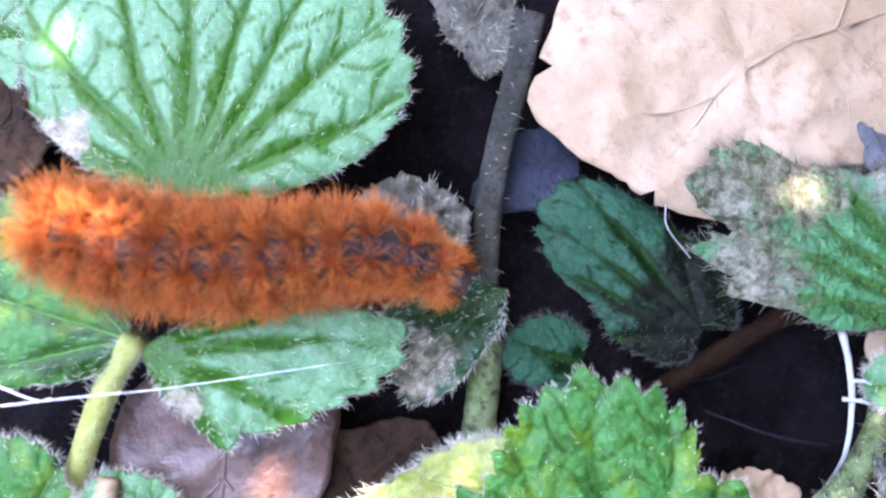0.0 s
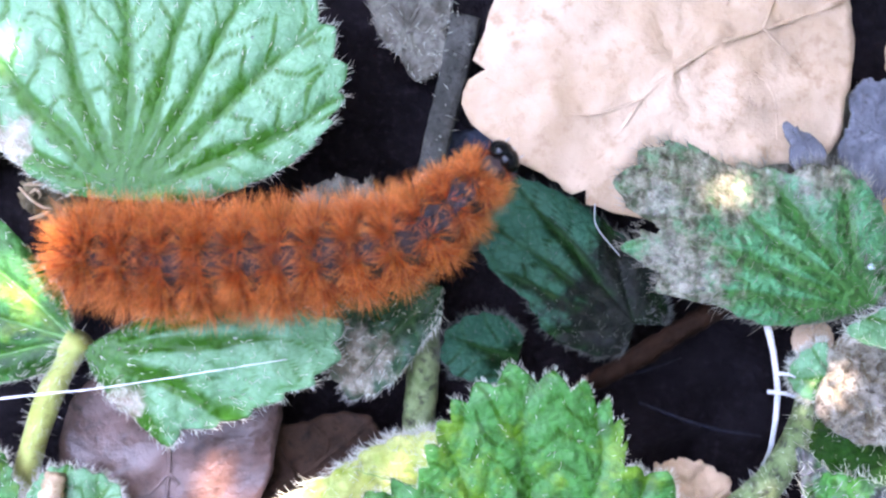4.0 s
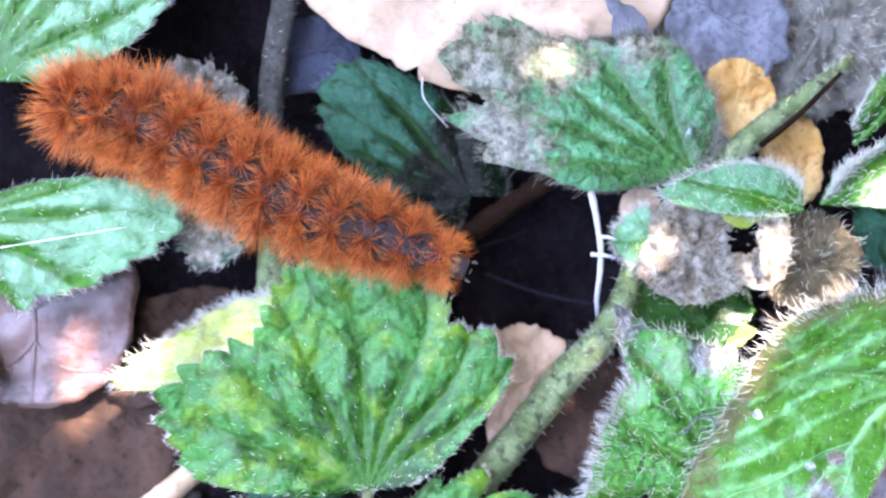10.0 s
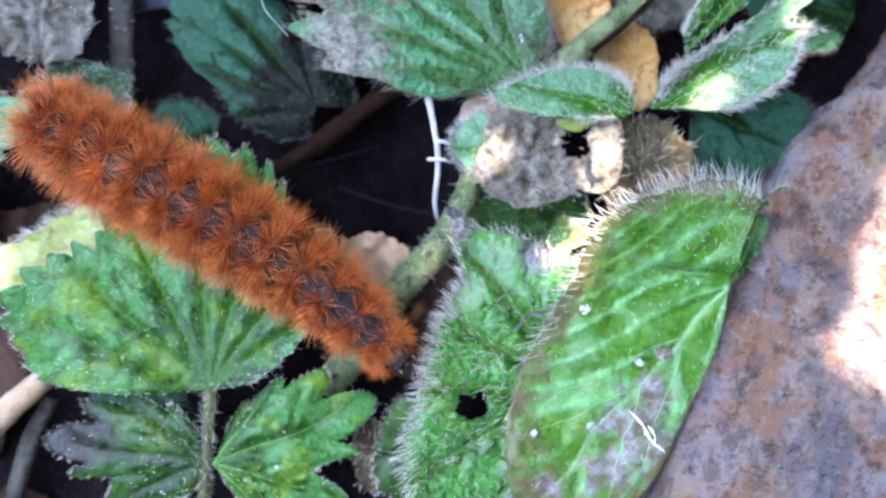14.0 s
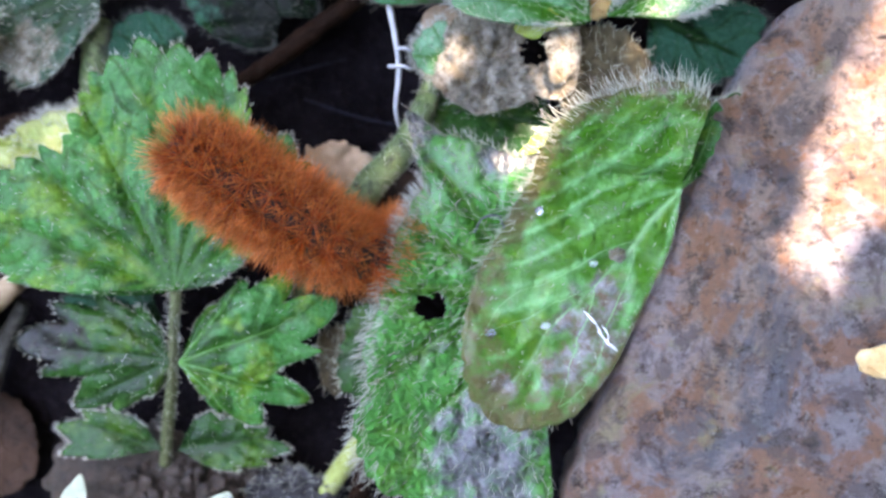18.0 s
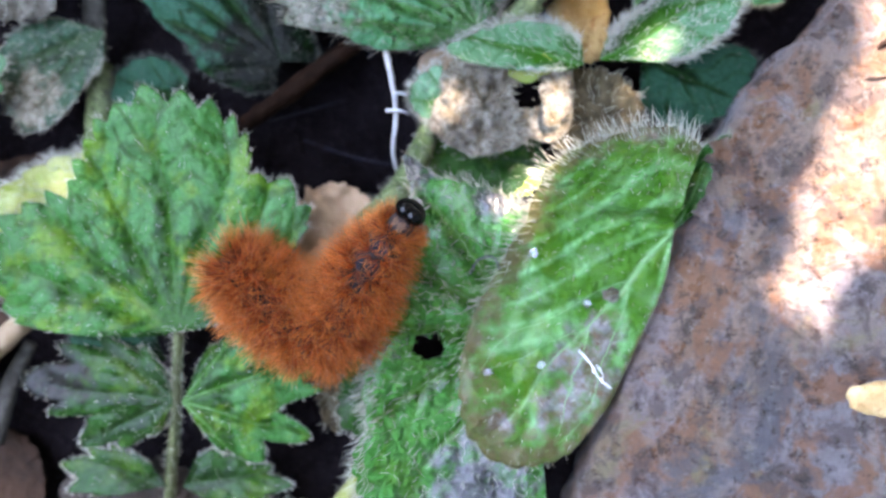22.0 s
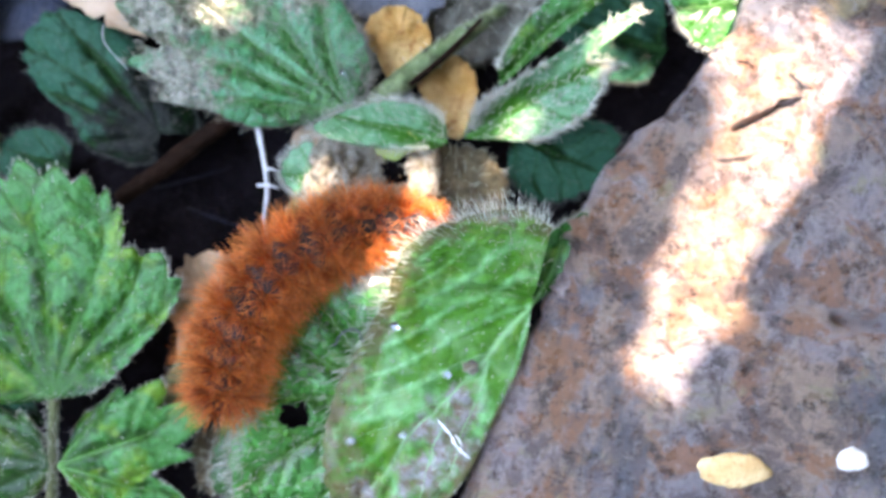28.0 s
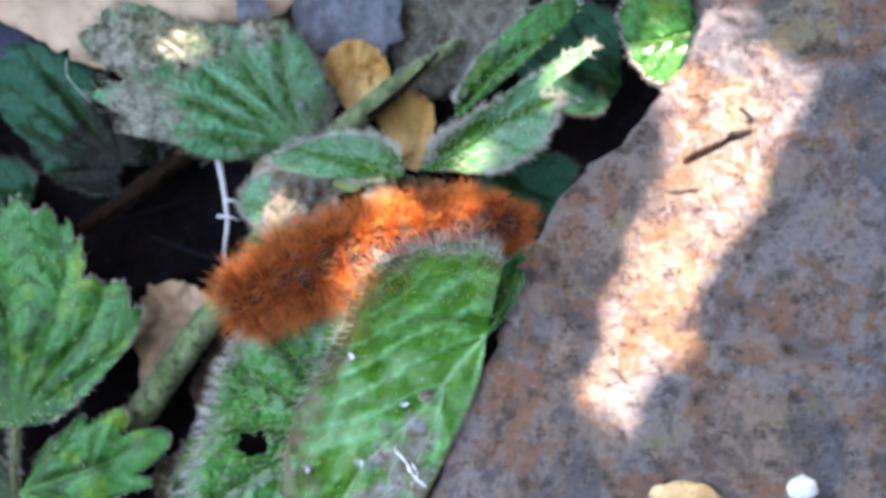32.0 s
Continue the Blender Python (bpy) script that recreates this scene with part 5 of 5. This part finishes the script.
# ---- unseen foliage added to dapple the sun ----
def foliage():
    """Unseen small leaves added between the sun and the ground, with gaps set for the sun patches."""
    gaps = [(-53.0, 9.6, 7, 1.7), (-49.2, 8.9, 8, 1.3), (-55.0, 26.6, 2, 1.0), (-28.0, -15.4, -1, 1.2), (-18.0, -12.1, -1, 0.6), (-33.9, -10.0, -4, 0.1), (-33.8, -12.8, -4, 0.1), (-33.8, -15.6, -4, 0.1), (-33.7, -18.4, -4, 0.1), (10.4, 13.6, 0, 0.7), (13.6, 14.2, 0, 0.7), (23.6, -1.9, 0, 0.9), (33.3, -2.9, 0, 0.6), (45.6, 2.9, 0, 0.3), (43.4, 1.8, 0, 0.2), (54.6, 11.8, 0, 1.5), (30.7, -12.9, -1, 0.4), (30.5, -15.5, 2, 0.4), (19.1, -12.6, 2, 0.5), (67.8, 10.8, 2, 5), (70.7, 3.8, 2, 5), (67.8, -2.7, 2, 4.5), (64.3, -10.3, 2, 4.0), (62.0, -16.1, 2, 3.6), (57.9, -23.2, 2, 2.8), (73.0, 8.4, 2, 4), (41.0, -3.2, 7, 0.2), (44.7, -2.6, 7, 0.4), (43.0, -2.2, 7, 0.3), (48.1, -3.2, 7, 0.5)]
    far = 0.27
    side = SUN_DIR.cross(Vector((0, 0, 1))).normalized()
    up = side.cross(SUN_DIR).normalized()
    spots = []
    for x, y, z, r in gaps:
        p = Vector((x, y, z)) * MM
        spots.append((p.dot(side), p.dot(up), r * MM))
    rng = np.random.RandomState(8)
    verts, faces = [], []
    step = 0.0045
    for layer in range(2):
        for i in range(-36, 37):
            for j in range(-36, 37):
                a = (i + 0.5 * layer + 0.4 * (rng.rand() - 0.5)) * step + 0.015
                b = (j + 0.5 * layer + 0.4 * (rng.rand() - 0.5)) * step - 0.01
                size = 0.0042
                if any(math.hypot(a - p, b - q) < r + size * 0.75 for p, q, r in spots):
                    continue
                c = SUN_DIR * (far + 0.02 * layer + 0.004 * rng.rand()) + side * a + up * b
                e1 = (side + SUN_DIR * 0.5 * rng.normal()).normalized()
                e2 = SUN_DIR.cross(e1).normalized()
                n = len(verts)
                turn = rng.rand() * 6.283
                for m in range(6):
                    w = turn + m / 6 * 6.283
                    verts.append(tuple(c + (e1 * math.cos(w) + e2 * math.sin(w)) * size * (1.0 + 0.15 * rng.rand())))
                faces.append(tuple(range(n, n + 6)))
    ob = part("unseen_dapple_foliage", verts, faces, DEEP, smooth=False)
    tagged(ob, "unseen green leaves added to dapple the sun", "foliage", kind="stuff")


foliage()


def sky_blocker():
    """Unseen leaf dome added to block the sky from all round; it shows through one wide opening."""
    rng = np.random.RandomState(12)
    el, az = radians(60), radians(160)
    opening = Vector((math.cos(el) * math.cos(az), math.cos(el) * math.sin(az), math.sin(el)))
    verts, faces = [], []
    for n in range(5200):
        up = rng.rand()
        a = rng.rand() * 6.283
        way = Vector((math.sqrt(1 - up * up) * math.cos(a), math.sqrt(1 - up * up) * math.sin(a), up))
        if way.angle(opening) < radians(31 + 5 * rng.rand()) or way.angle(SUN_DIR) < radians(24):
            continue
        c = way * (0.6 + 0.12 * rng.rand()) + Vector((0.015, -0.01, -0.03))
        size = 0.024 + 0.018 * rng.rand()
        e1 = way.cross(Vector(rng.normal(size=3))).normalized()
        e2 = (way.cross(e1) + way * 0.4 * rng.normal()).normalized()
        k = len(verts)
        for u, v in ((-1, 0), (-0.4, 0.42), (0.4, 0.36), (1, 0), (0.4, -0.36), (-0.4, -0.42)):
            verts.append(tuple(c + e1 * u * size + e2 * v * size * 1.5))
        faces.append(tuple(range(k, k + 6)))
    ob = part("unseen_sky_blocker", verts, faces, DEEP, smooth=False)
    tagged(ob, "unseen dome of dark green leaves added to block the sky", "foliage", kind="stuff")


sky_blocker()


# ---- the caterpillar ----
SEGMENTS = 12


def caterpillar():
    """Twelve rigid rings with tufts of bristles, and a black head, under one empty."""
    home = thing("caterpillar", 0, 0, 0, "woolly orange-brown caterpillar with dark spots and black head", "caterpillar")
    rng = np.random.RandomState(2)
    rings = []
    for n in range(SEGMENTS):
        f = n / (SEGMENTS - 1)
        fat = 2.9 * (0.66 + 0.34 * min(1.0, 5.0 * (f + 0.04))) * (0.58 + 0.42 * min(1.0, 2.1 * (1.06 - f)))
        fat *= {10: 0.9, 11: 0.68}.get(n, 1.0)
        half = 2.15
        verts, faces = [], []
        prof = [(-1.0, 0.78), (-0.75, 0.92), (-0.35, 1.0), (0.0, 1.02), (0.35, 1.0), (0.75, 0.92), (1.0, 0.78)]
        sides = 28
        for u, q in prof:
            for k in range(sides):
                a = 2 * math.pi * k / sides
                r = fat * q * (1 + 0.025 * math.sin(a * 8))
                verts.append((u * half * MM, r * math.sin(a) * MM, r * math.cos(a) * 0.95 * MM))
        for i in range(len(prof) - 1):
            for k in range(sides):
                a, b = i * sides + k, i * sides + (k + 1) % sides
                faces.append((a, b, b + sides, a + sides))
        faces.append(tuple(range(sides)))
        faces.append(tuple(range(len(verts) - 1, len(verts) - sides - 1, -1)))
        seg = part("body_segment", verts, faces, SKIN, home, "dark ringed skin under orange bristle tufts")
        taper = (1.0, 1.0, 1.0, 1.0, 1.0, 0.97, 0.94, 0.9, 0.86, 0.8, 0.74, 0.62)[n]
        droots, dways, dlengths = [], [], []
        for deg in (-132, -98, -60, -22, 22, 60, 98, 132):
            a = radians(deg)
            crest = abs(deg) < 30
            c = np.array((-0.75 + 0.3 * rng.rand() if crest else -0.1 - 0.4 * rng.rand(), fat * math.sin(a), fat * 0.95 * math.cos(a)))
            nrm = np.array((0, math.sin(a), math.cos(a)))
            t1, t2 = np.array((1.0, 0, 0)), np.array((0, math.cos(a), -math.sin(a)))
            wv, wf = [], []
            for k in range(3):
                for m in range(9):
                    w = m / 9 * 6.283
                    rr = 0.62 * (1, 0.8, 0.35)[k]
                    wv.append((c + (t1 * math.cos(w) + t2 * math.sin(w)) * rr + nrm * (-0.1, 0.2, 0.38)[k]) * MM)
            for k in range(2):
                for m in range(9):
                    p, q = k * 9 + m, k * 9 + (m + 1) % 9
                    wf.append((p, q, q + 9, p + 9))
            wf.append(tuple(range(18, 27)))
            if not (crest and n >= 9):
                part("wart", wv, wf, WART, seg)
            # each tuft bursts like a star from its wart, leaning a little its own way
            lean = nrm + t1 * (0.6 if n == 11 else 0.15 if n == 10 else 0.0) + t2 * (0.3 if deg > 0 else -0.3) * crest + t1 * (rng.normal() * 0.12 - 0.06) + t2 * rng.normal() * 0.12
            thick = (0.5 if n == 9 else 0.3 if n == 10 else 1.0) if crest else 1.0
            roots, ways, lengths = [], [], []
            for _ in range(int(128 * thick * (0.75 + 0.5 * rng.rand()))):
                w, tilt = rng.rand() * 6.283, 1.32 * rng.rand() ** 0.6
                d = lean * math.cos(tilt) + (t1 * math.cos(w) * (0.6 if abs(deg) < 70 else 0.85) + t2 * math.sin(w)) * math.sin(tilt)
                roots.append(c + nrm * 0.25 + (t1 * math.cos(w) + t2 * math.sin(w)) * 0.5 * math.sin(tilt))
                ways.append(d)
                lengths.append((1.7 + 2.2 * rng.rand()) * (0.88 if crest else 1.05) * taper)
            for _ in range(7):
                droots.append(c)
                dways.append(nrm + rng.normal(size=3) * 0.55)
                dlengths.append((3.3 + 1.7 * rng.rand()) * taper)
            if n == 0 and abs(deg) < 70:
                for _ in range(45):
                    roots.append(np.array((-1.6, nrm[1] * 1.4 + rng.normal() * 0.4, nrm[2] * 1.2 + rng.normal() * 0.4)))
                    ways.append(np.array((-1.0, nrm[1] * 0.8 + rng.normal() * 0.35, nrm[2] * 0.6 + rng.normal() * 0.35)))
                    lengths.append(2.2 + 1.8 * rng.rand())
            hairs_part("bristle_tuft", bristles(roots, ways, lengths, 0.031, 0.16, n * 9 + abs(deg), 3), SETA, seg)
        # short down that hides the skin but for the dark spot on the back
        fr, fw, fl = [], [], []
        for _ in range(680):
            a, x = (2 * rng.rand() - 1) * 2.5, (2 * rng.rand() - 1) * 2.0
            if math.hypot((x - 0.95) / 1.0, a * fat / 2.6) < 1.0 or (n >= 9 and abs(a) < 0.4):
                continue
            nrm = np.array((0, math.sin(a), math.cos(a)))
            fr.append(np.array((x, fat * 0.97 * nrm[1], fat * 0.92 * nrm[2])))
            fw.append(nrm + rng.normal(size=3) * 0.45 + np.array((-0.15, 0, 0)))
            fl.append((1.0 + 1.3 * rng.rand()) * taper)
        hairs_part("down", bristles(fr, fw, fl, 0.036, 0.2, n + 70, 2), DOWN, seg, "short rust-brown hairs")
        hairs_part("long_hair", bristles(droots, dways, dlengths, 0.019, 0.3, n, 2), DARK_SETA, seg, "sparse long brown hairs")
        if n == SEGMENTS - 1:
            part("collar", *tube([(0.2, 0, 0), (1.0, 0, 0), (1.6, 0, -0.1)], (1.2, 1.2, 1.1), 20, 8), COLLAR, seg, "tan naked neck")
        for y0, half_wide in {10: ((-0.6, 0.74), (0.6, 0.74)), 9: ((-0.75, 0.5), (0.75, 0.5))}.get(n, ()):
            pv, pf = [], []
            for k in range(5):
                for m in range(16):
                    w = m / 16 * 6.283
                    q = (1.0, 0.93, 0.75, 0.45, 0.12)[k]
                    y = y0 + half_wide * q * math.sin(w)
                    pv.append(((0.1 + (0.95 if n == 10 else 0.7) * q * math.cos(w)) * MM, y * MM, (math.sqrt(max(fat * fat - y * y, 0.1)) * 0.93 + 0.02 + 0.28 * (1 - q * q) ** 0.5) * MM))
            for k in range(4):
                for m in range(16):
                    p, q = k * 16 + m, k * 16 + (m + 1) % 16
                    pf.append((p, q, q + 16, p + 16))
            pf.append(tuple(range(64, 80)))
            part("back_plate", pv, pf, PLATE, seg, "smooth dark oval plate")
        if n in (2, 3, 4, 5, 9, 10, 11):
            long, thin = (1.5, 0.55) if n < 6 else (1.9, 0.32)
            for s in (-1, 1):
                pts = [(0, s * fat * 0.5, -fat * 0.75), (0.1, s * fat * 0.72, -fat * 0.85 - long * 0.5), (0.3, s * fat * 0.7, -fat * 0.85 - long)]
                part("leg", *tube(pts, (thin, thin * 0.8, thin * 0.35), 8, 8), SKIN if n < 6 else BLACK, seg, "stubby proleg" if n < 6 else "thin black leg")
        rings.append(seg)
    # head: two glossy lobes with a pale mouth
    bm = bmesh.new()
    bmesh.ops.create_uvsphere(bm, u_segments=28, v_segments=20, radius=1.0)
    for v in bm.verts:
        x, y, z = v.co
        groove = 1 - 0.16 * math.exp(-(y / 0.16) ** 2) * max(0.0, min(1.0, z + 0.5))
        v.co = Vector((x * 1.15 * groove, y * 1.6 * (1.0 + 0.08 * z), z * 1.55 * groove)) * MM
    vs, fs = [tuple(v.co) for v in bm.verts], [[v.index for v in f.verts] for f in bm.faces]
    bm.free()
    head = part("head", vs, fs, BLACK, home, "glossy black two-lobed head")
    part("mouthpart", *tube([(0.85, -0.5, -0.8), (1.1, 0, -0.9), (0.85, 0.5, -0.8)], (0.14, 0.17, 0.14), 8, 10), CREAM, head, "cream mouthpart")
    for s in (-1, 1):
        part("antenna", *tube([(0.85, s * 0.8, -0.6), (1.2, s * 0.95, -0.7), (1.5, s * 0.95, -0.75)], (0.13, 0.1, 0.05), 6, 6), CREAM, head, "short pale antenna")
    return rings, head


RINGS, HEAD = caterpillar()

# where its back lies from tail to head: seconds, six places (mm), and the height at tail, middle and head
BACK_A = [
    (0, [(-54.0, 9.0), (-46.8, 7.1), (-39.3, 6.3), (-32.3, 7.0), (-25.2, 7.4), (-19.2, 5.0)], (5, 5, 5)),
    (0.5, [(-50.9, 8.5), (-44.9, 6.3), (-37.7, 5.8), (-30.3, 7.4), (-22.7, 8.2), (-15.8, 8.1)], (5, 5, 4)),
    (1, [(-47.4, 7.4), (-40.5, 6.7), (-34.0, 7.0), (-27.5, 7.8), (-21.2, 7.0), (-17.7, 1.8)], (5, 5, 2)),
    (1.5, [(-47.4, 7.0), (-41.8, 6.4), (-35.3, 6.6), (-28.8, 7.2), (-22.1, 5.6), (-18.9, -1.0)], (5, 5, 1)),
    (2, [(-47.6, 6.5), (-41.6, 6.7), (-34.6, 6.7), (-27.6, 6.8), (-20.2, 7.1), (-14.2, 10.9)], (5, 5, 5.8)),
    (2.5, [(-46.9, 7.4), (-41.4, 6.8), (-35.3, 6.5), (-29.2, 6.6), (-23.0, 6.5), (-17.0, 4.9)], (5, 5, 3)),
    (3, [(-45.7, 6.6), (-39.4, 6.5), (-32.3, 6.8), (-24.7, 7.0), (-17.0, 7.5), (-8.5, 11.0)], (5, 5, 5.6)),
    (3.5, [(-46.3, 7.1), (-38.9, 6.3), (-31.8, 6.6), (-24.5, 7.3), (-16.9, 9.5), (-10.5, 16.7)], (5, 5, 7)),
    (5.5, [(-44.2, 7.1), (-37.1, 7.3), (-30.0, 7.2), (-22.8, 5.7), (-15.7, 3.5), (-7.7, 0.4)], (5, 5, 5)),
]
BACK_B = [
    (6, [(-43.5, 5.9), (-35.8, 7.6), (-28.6, 6.9), (-21.0, 3.9), (-13.1, 0.3), (-5.2, -2.7)], (5, 5, 5)),
    (7, [(-40.4, 7.7), (-32.9, 8.8), (-25.7, 6.8), (-18.0, 3.0), (-10.1, -0.7), (-2.4, -3.0)], (5, 5, 5)),
    (8, [(-38.4, 7.7), (-31.2, 8.8), (-24.0, 7.2), (-16.3, 3.6), (-8.1, -0.6), (0.4, -4.1)], (5, 5, 5)),
    (9, [(-34.6, 9.8), (-27.8, 9.8), (-20.5, 6.1), (-12.7, 2.2), (-4.3, -1.2), (2.7, -6.1)], (5, 5, 5)),
    (10, [(-33.2, 9.3), (-26.2, 7.7), (-18.9, 3.8), (-11.6, -0.1), (-4.3, -2.7), (3.3, -5.8)], (5, 5, 5)),
    (11, [(-29.3, 6.7), (-22.8, 3.5), (-16.0, -0.1), (-8.6, -3.5), (-1.3, -6.9), (5.7, -12.9)], (5, 5, 5)),
]
BACK_C = [
    (12, [(-26.9, 5.3), (-20.5, 1.1), (-14.2, -2.9), (-7.4, -6.0), (-0.0, -8.9), (6.8, -13.6)], (5, 5, 5)),
    (13, [(-22.0, -0.3), (-15.2, -4.0), (-8.3, -7.2), (-0.9, -10.1), (6.5, -14.1), (13.5, -18.6)], (5, 5, 6)),
    (14, [(-20.2, -1.0), (-14.1, -4.8), (-7.2, -8.8), (-0.4, -12.9), (6.5, -17.7), (13.2, -24.0)], (5, 5, 4)),
    (14.5, [(-19.0, -1.1), (-13.1, -4.6), (-6.1, -8.6), (0.7, -13.0), (7.6, -17.6), (14.2, -23.6)], (5, 5, 3)),
    (16.5, [(-6.8, -9.9), (-2.3, -12.1), (2.2, -14.8), (6.9, -17.8), (11.9, -21.0), (16.7, -22.3)], (5, 4, -3)),
    (17, [(-4.9, -12.2), (-0.7, -15.1), (3.8, -18.1), (8.5, -21.2), (13.3, -23.3), (18.1, -22.2)], (5, 4, -3)),
]
BACK_D = [
    (18, [(-3.5, -13.4), (0.8, -16.1), (5.3, -19.1), (10.1, -22.1), (14.4, -23.6), (18.3, -20.2)], (5, 4, -1)),
    (18.5, [(-3.1, -12.0), (0.9, -15.8), (5.8, -19.7), (10.8, -23.0), (14.2, -22.5), (15.7, -18.2)], (5, 4, 7)),
    (19, [(-3.2, -11.4), (1.1, -15.0), (6.2, -19.1), (11.3, -22.7), (14.0, -20.8), (17.0, -18.7)], (5, 4, 9)),
    (20, [(-2.7, -16.0), (1.6, -18.8), (6.5, -22.7), (11.3, -25.4), (12.9, -22.5), (15.9, -21.8)], (5, 4, 9)),
    (21, [(0.7, -15.8), (2.8, -19.7), (6.0, -24.2), (10.3, -26.4), (13.0, -22.0), (16.6, -20.8)], (5, 4, 9)),
    (22, [(1.2, -20.3), (4.2, -23.4), (8.0, -26.6), (11.5, -25.7), (14.8, -20.4), (18.1, -16.3)], (5, 4, 9)),
]
BACK_E = [
    (23, [(2.5, -21.0), (5.4, -24.4), (9.3, -27.0), (12.7, -25.3), (15.8, -19.9), (19.0, -15.4)], (5, 4, 9)),
    (24, [(2.7, -22.8), (6.2, -25.3), (10.7, -27.1), (14.1, -22.8), (17.4, -16.6), (20.5, -12.8)], (5, 4, 9)),
    (24.5, [(4.3, -23.9), (8.3, -27.0), (12.0, -25.9), (14.3, -20.1), (17.5, -14.5), (23.0, -10.9)], (4, 4, 7)),
    (26.5, [(11.0, -29.4), (12.4, -24.2), (14.8, -19.0), (18.9, -14.7), (24.6, -11.9), (30.9, -11.0)], (4, 4.5, 6.5)),
    (27, [(11.0, -28.6), (13.0, -22.5), (16.8, -16.5), (22.0, -12.1), (28.1, -10.2), (34.5, -10.4)], (4, 4.2, 1)),
    (28, [(13.2, -26.7), (14.4, -20.6), (17.9, -14.8), (23.0, -10.8), (28.8, -9.0), (36.1, -9.3)], (4, 4, 0)),
]
BACK_F = [
    (29, [(12.2, -23.5), (15.1, -17.7), (19.8, -12.8), (26.2, -9.6), (33.2, -8.2), (41.0, -10.1)], (4, 3.5, -1)),
    (30, [(11.5, -22.8), (14.7, -17.6), (20.0, -13.0), (26.9, -9.5), (34.0, -7.7), (40.6, -8.4)], (4, 3.5, -0.5)),
    (30.5, [(13.1, -21.6), (16.8, -15.8), (23.2, -12.0), (30.2, -9.4), (37.3, -7.1), (44.8, -6.6)], (4, 3.5, 0)),
    (31, [(15.9, -17.6), (21.2, -14.1), (27.6, -10.9), (34.6, -8.5), (41.7, -6.7), (49.3, -7.9)], (4, 3.5, 0)),
    (32, [(19.6, -13.7), (24.9, -11.1), (30.8, -8.7), (36.6, -7.3), (43.2, -5.8), (50.2, -6.1)], (4, 3.5, 0)),
]
BACK = BACK_A + BACK_B + BACK_C + BACK_D + BACK_E + BACK_F


def motions():
    """The rings follow the line of the back, each one rigid."""
    rows = [[] for _ in range(SEGMENTS + 1)]
    for t, places, heights in BACK:
        hs = np.interp(np.linspace(0, 1, len(places)), (0, 0.5, 1), heights)
        line = smooth_line([(x, y, h) for (x, y), h in zip(places, hs)], 120)
        steps = np.concatenate([[0], np.cumsum(np.linalg.norm(np.diff(line, axis=0), axis=1))])
        for n in range(SEGMENTS + 1):
            f = (0.035 + 0.925 * n / (SEGMENTS - 1)) if n < SEGMENTS else 1.0
            s = min(f, 1.0) * steps[-1]
            p = np.array([np.interp(s, steps, line[:, i]) for i in range(3)])
            q0 = np.array([np.interp(max(s - 2.5, 0), steps, line[:, i]) for i in range(3)])
            q1 = np.array([np.interp(min(s + 2.5, steps[-1]), steps, line[:, i]) for i in range(3)])
            fwd = Vector(q1 - q0).normalized()
            left = Vector((0, 0, 1)).cross(fwd).normalized()
            top = fwd.cross(left)
            m = Matrix((fwd, left, top)).transposed().to_4x4()
            # the head is drawn in under the front bristles unless it is raised
            tuck = max(0.0, min(1.0, (7.0 - heights[2]) / 2.0))
            out = fwd * (1.35 - 1.5 * tuck) - top * 1.2 * tuck
            m.translation = (Vector(p) + (out if n == SEGMENTS else Vector())) * MM
            rows[n].append((t, m))
    for ob, keys in zip((*RINGS, HEAD), rows):
        walk(ob, keys)


motions()
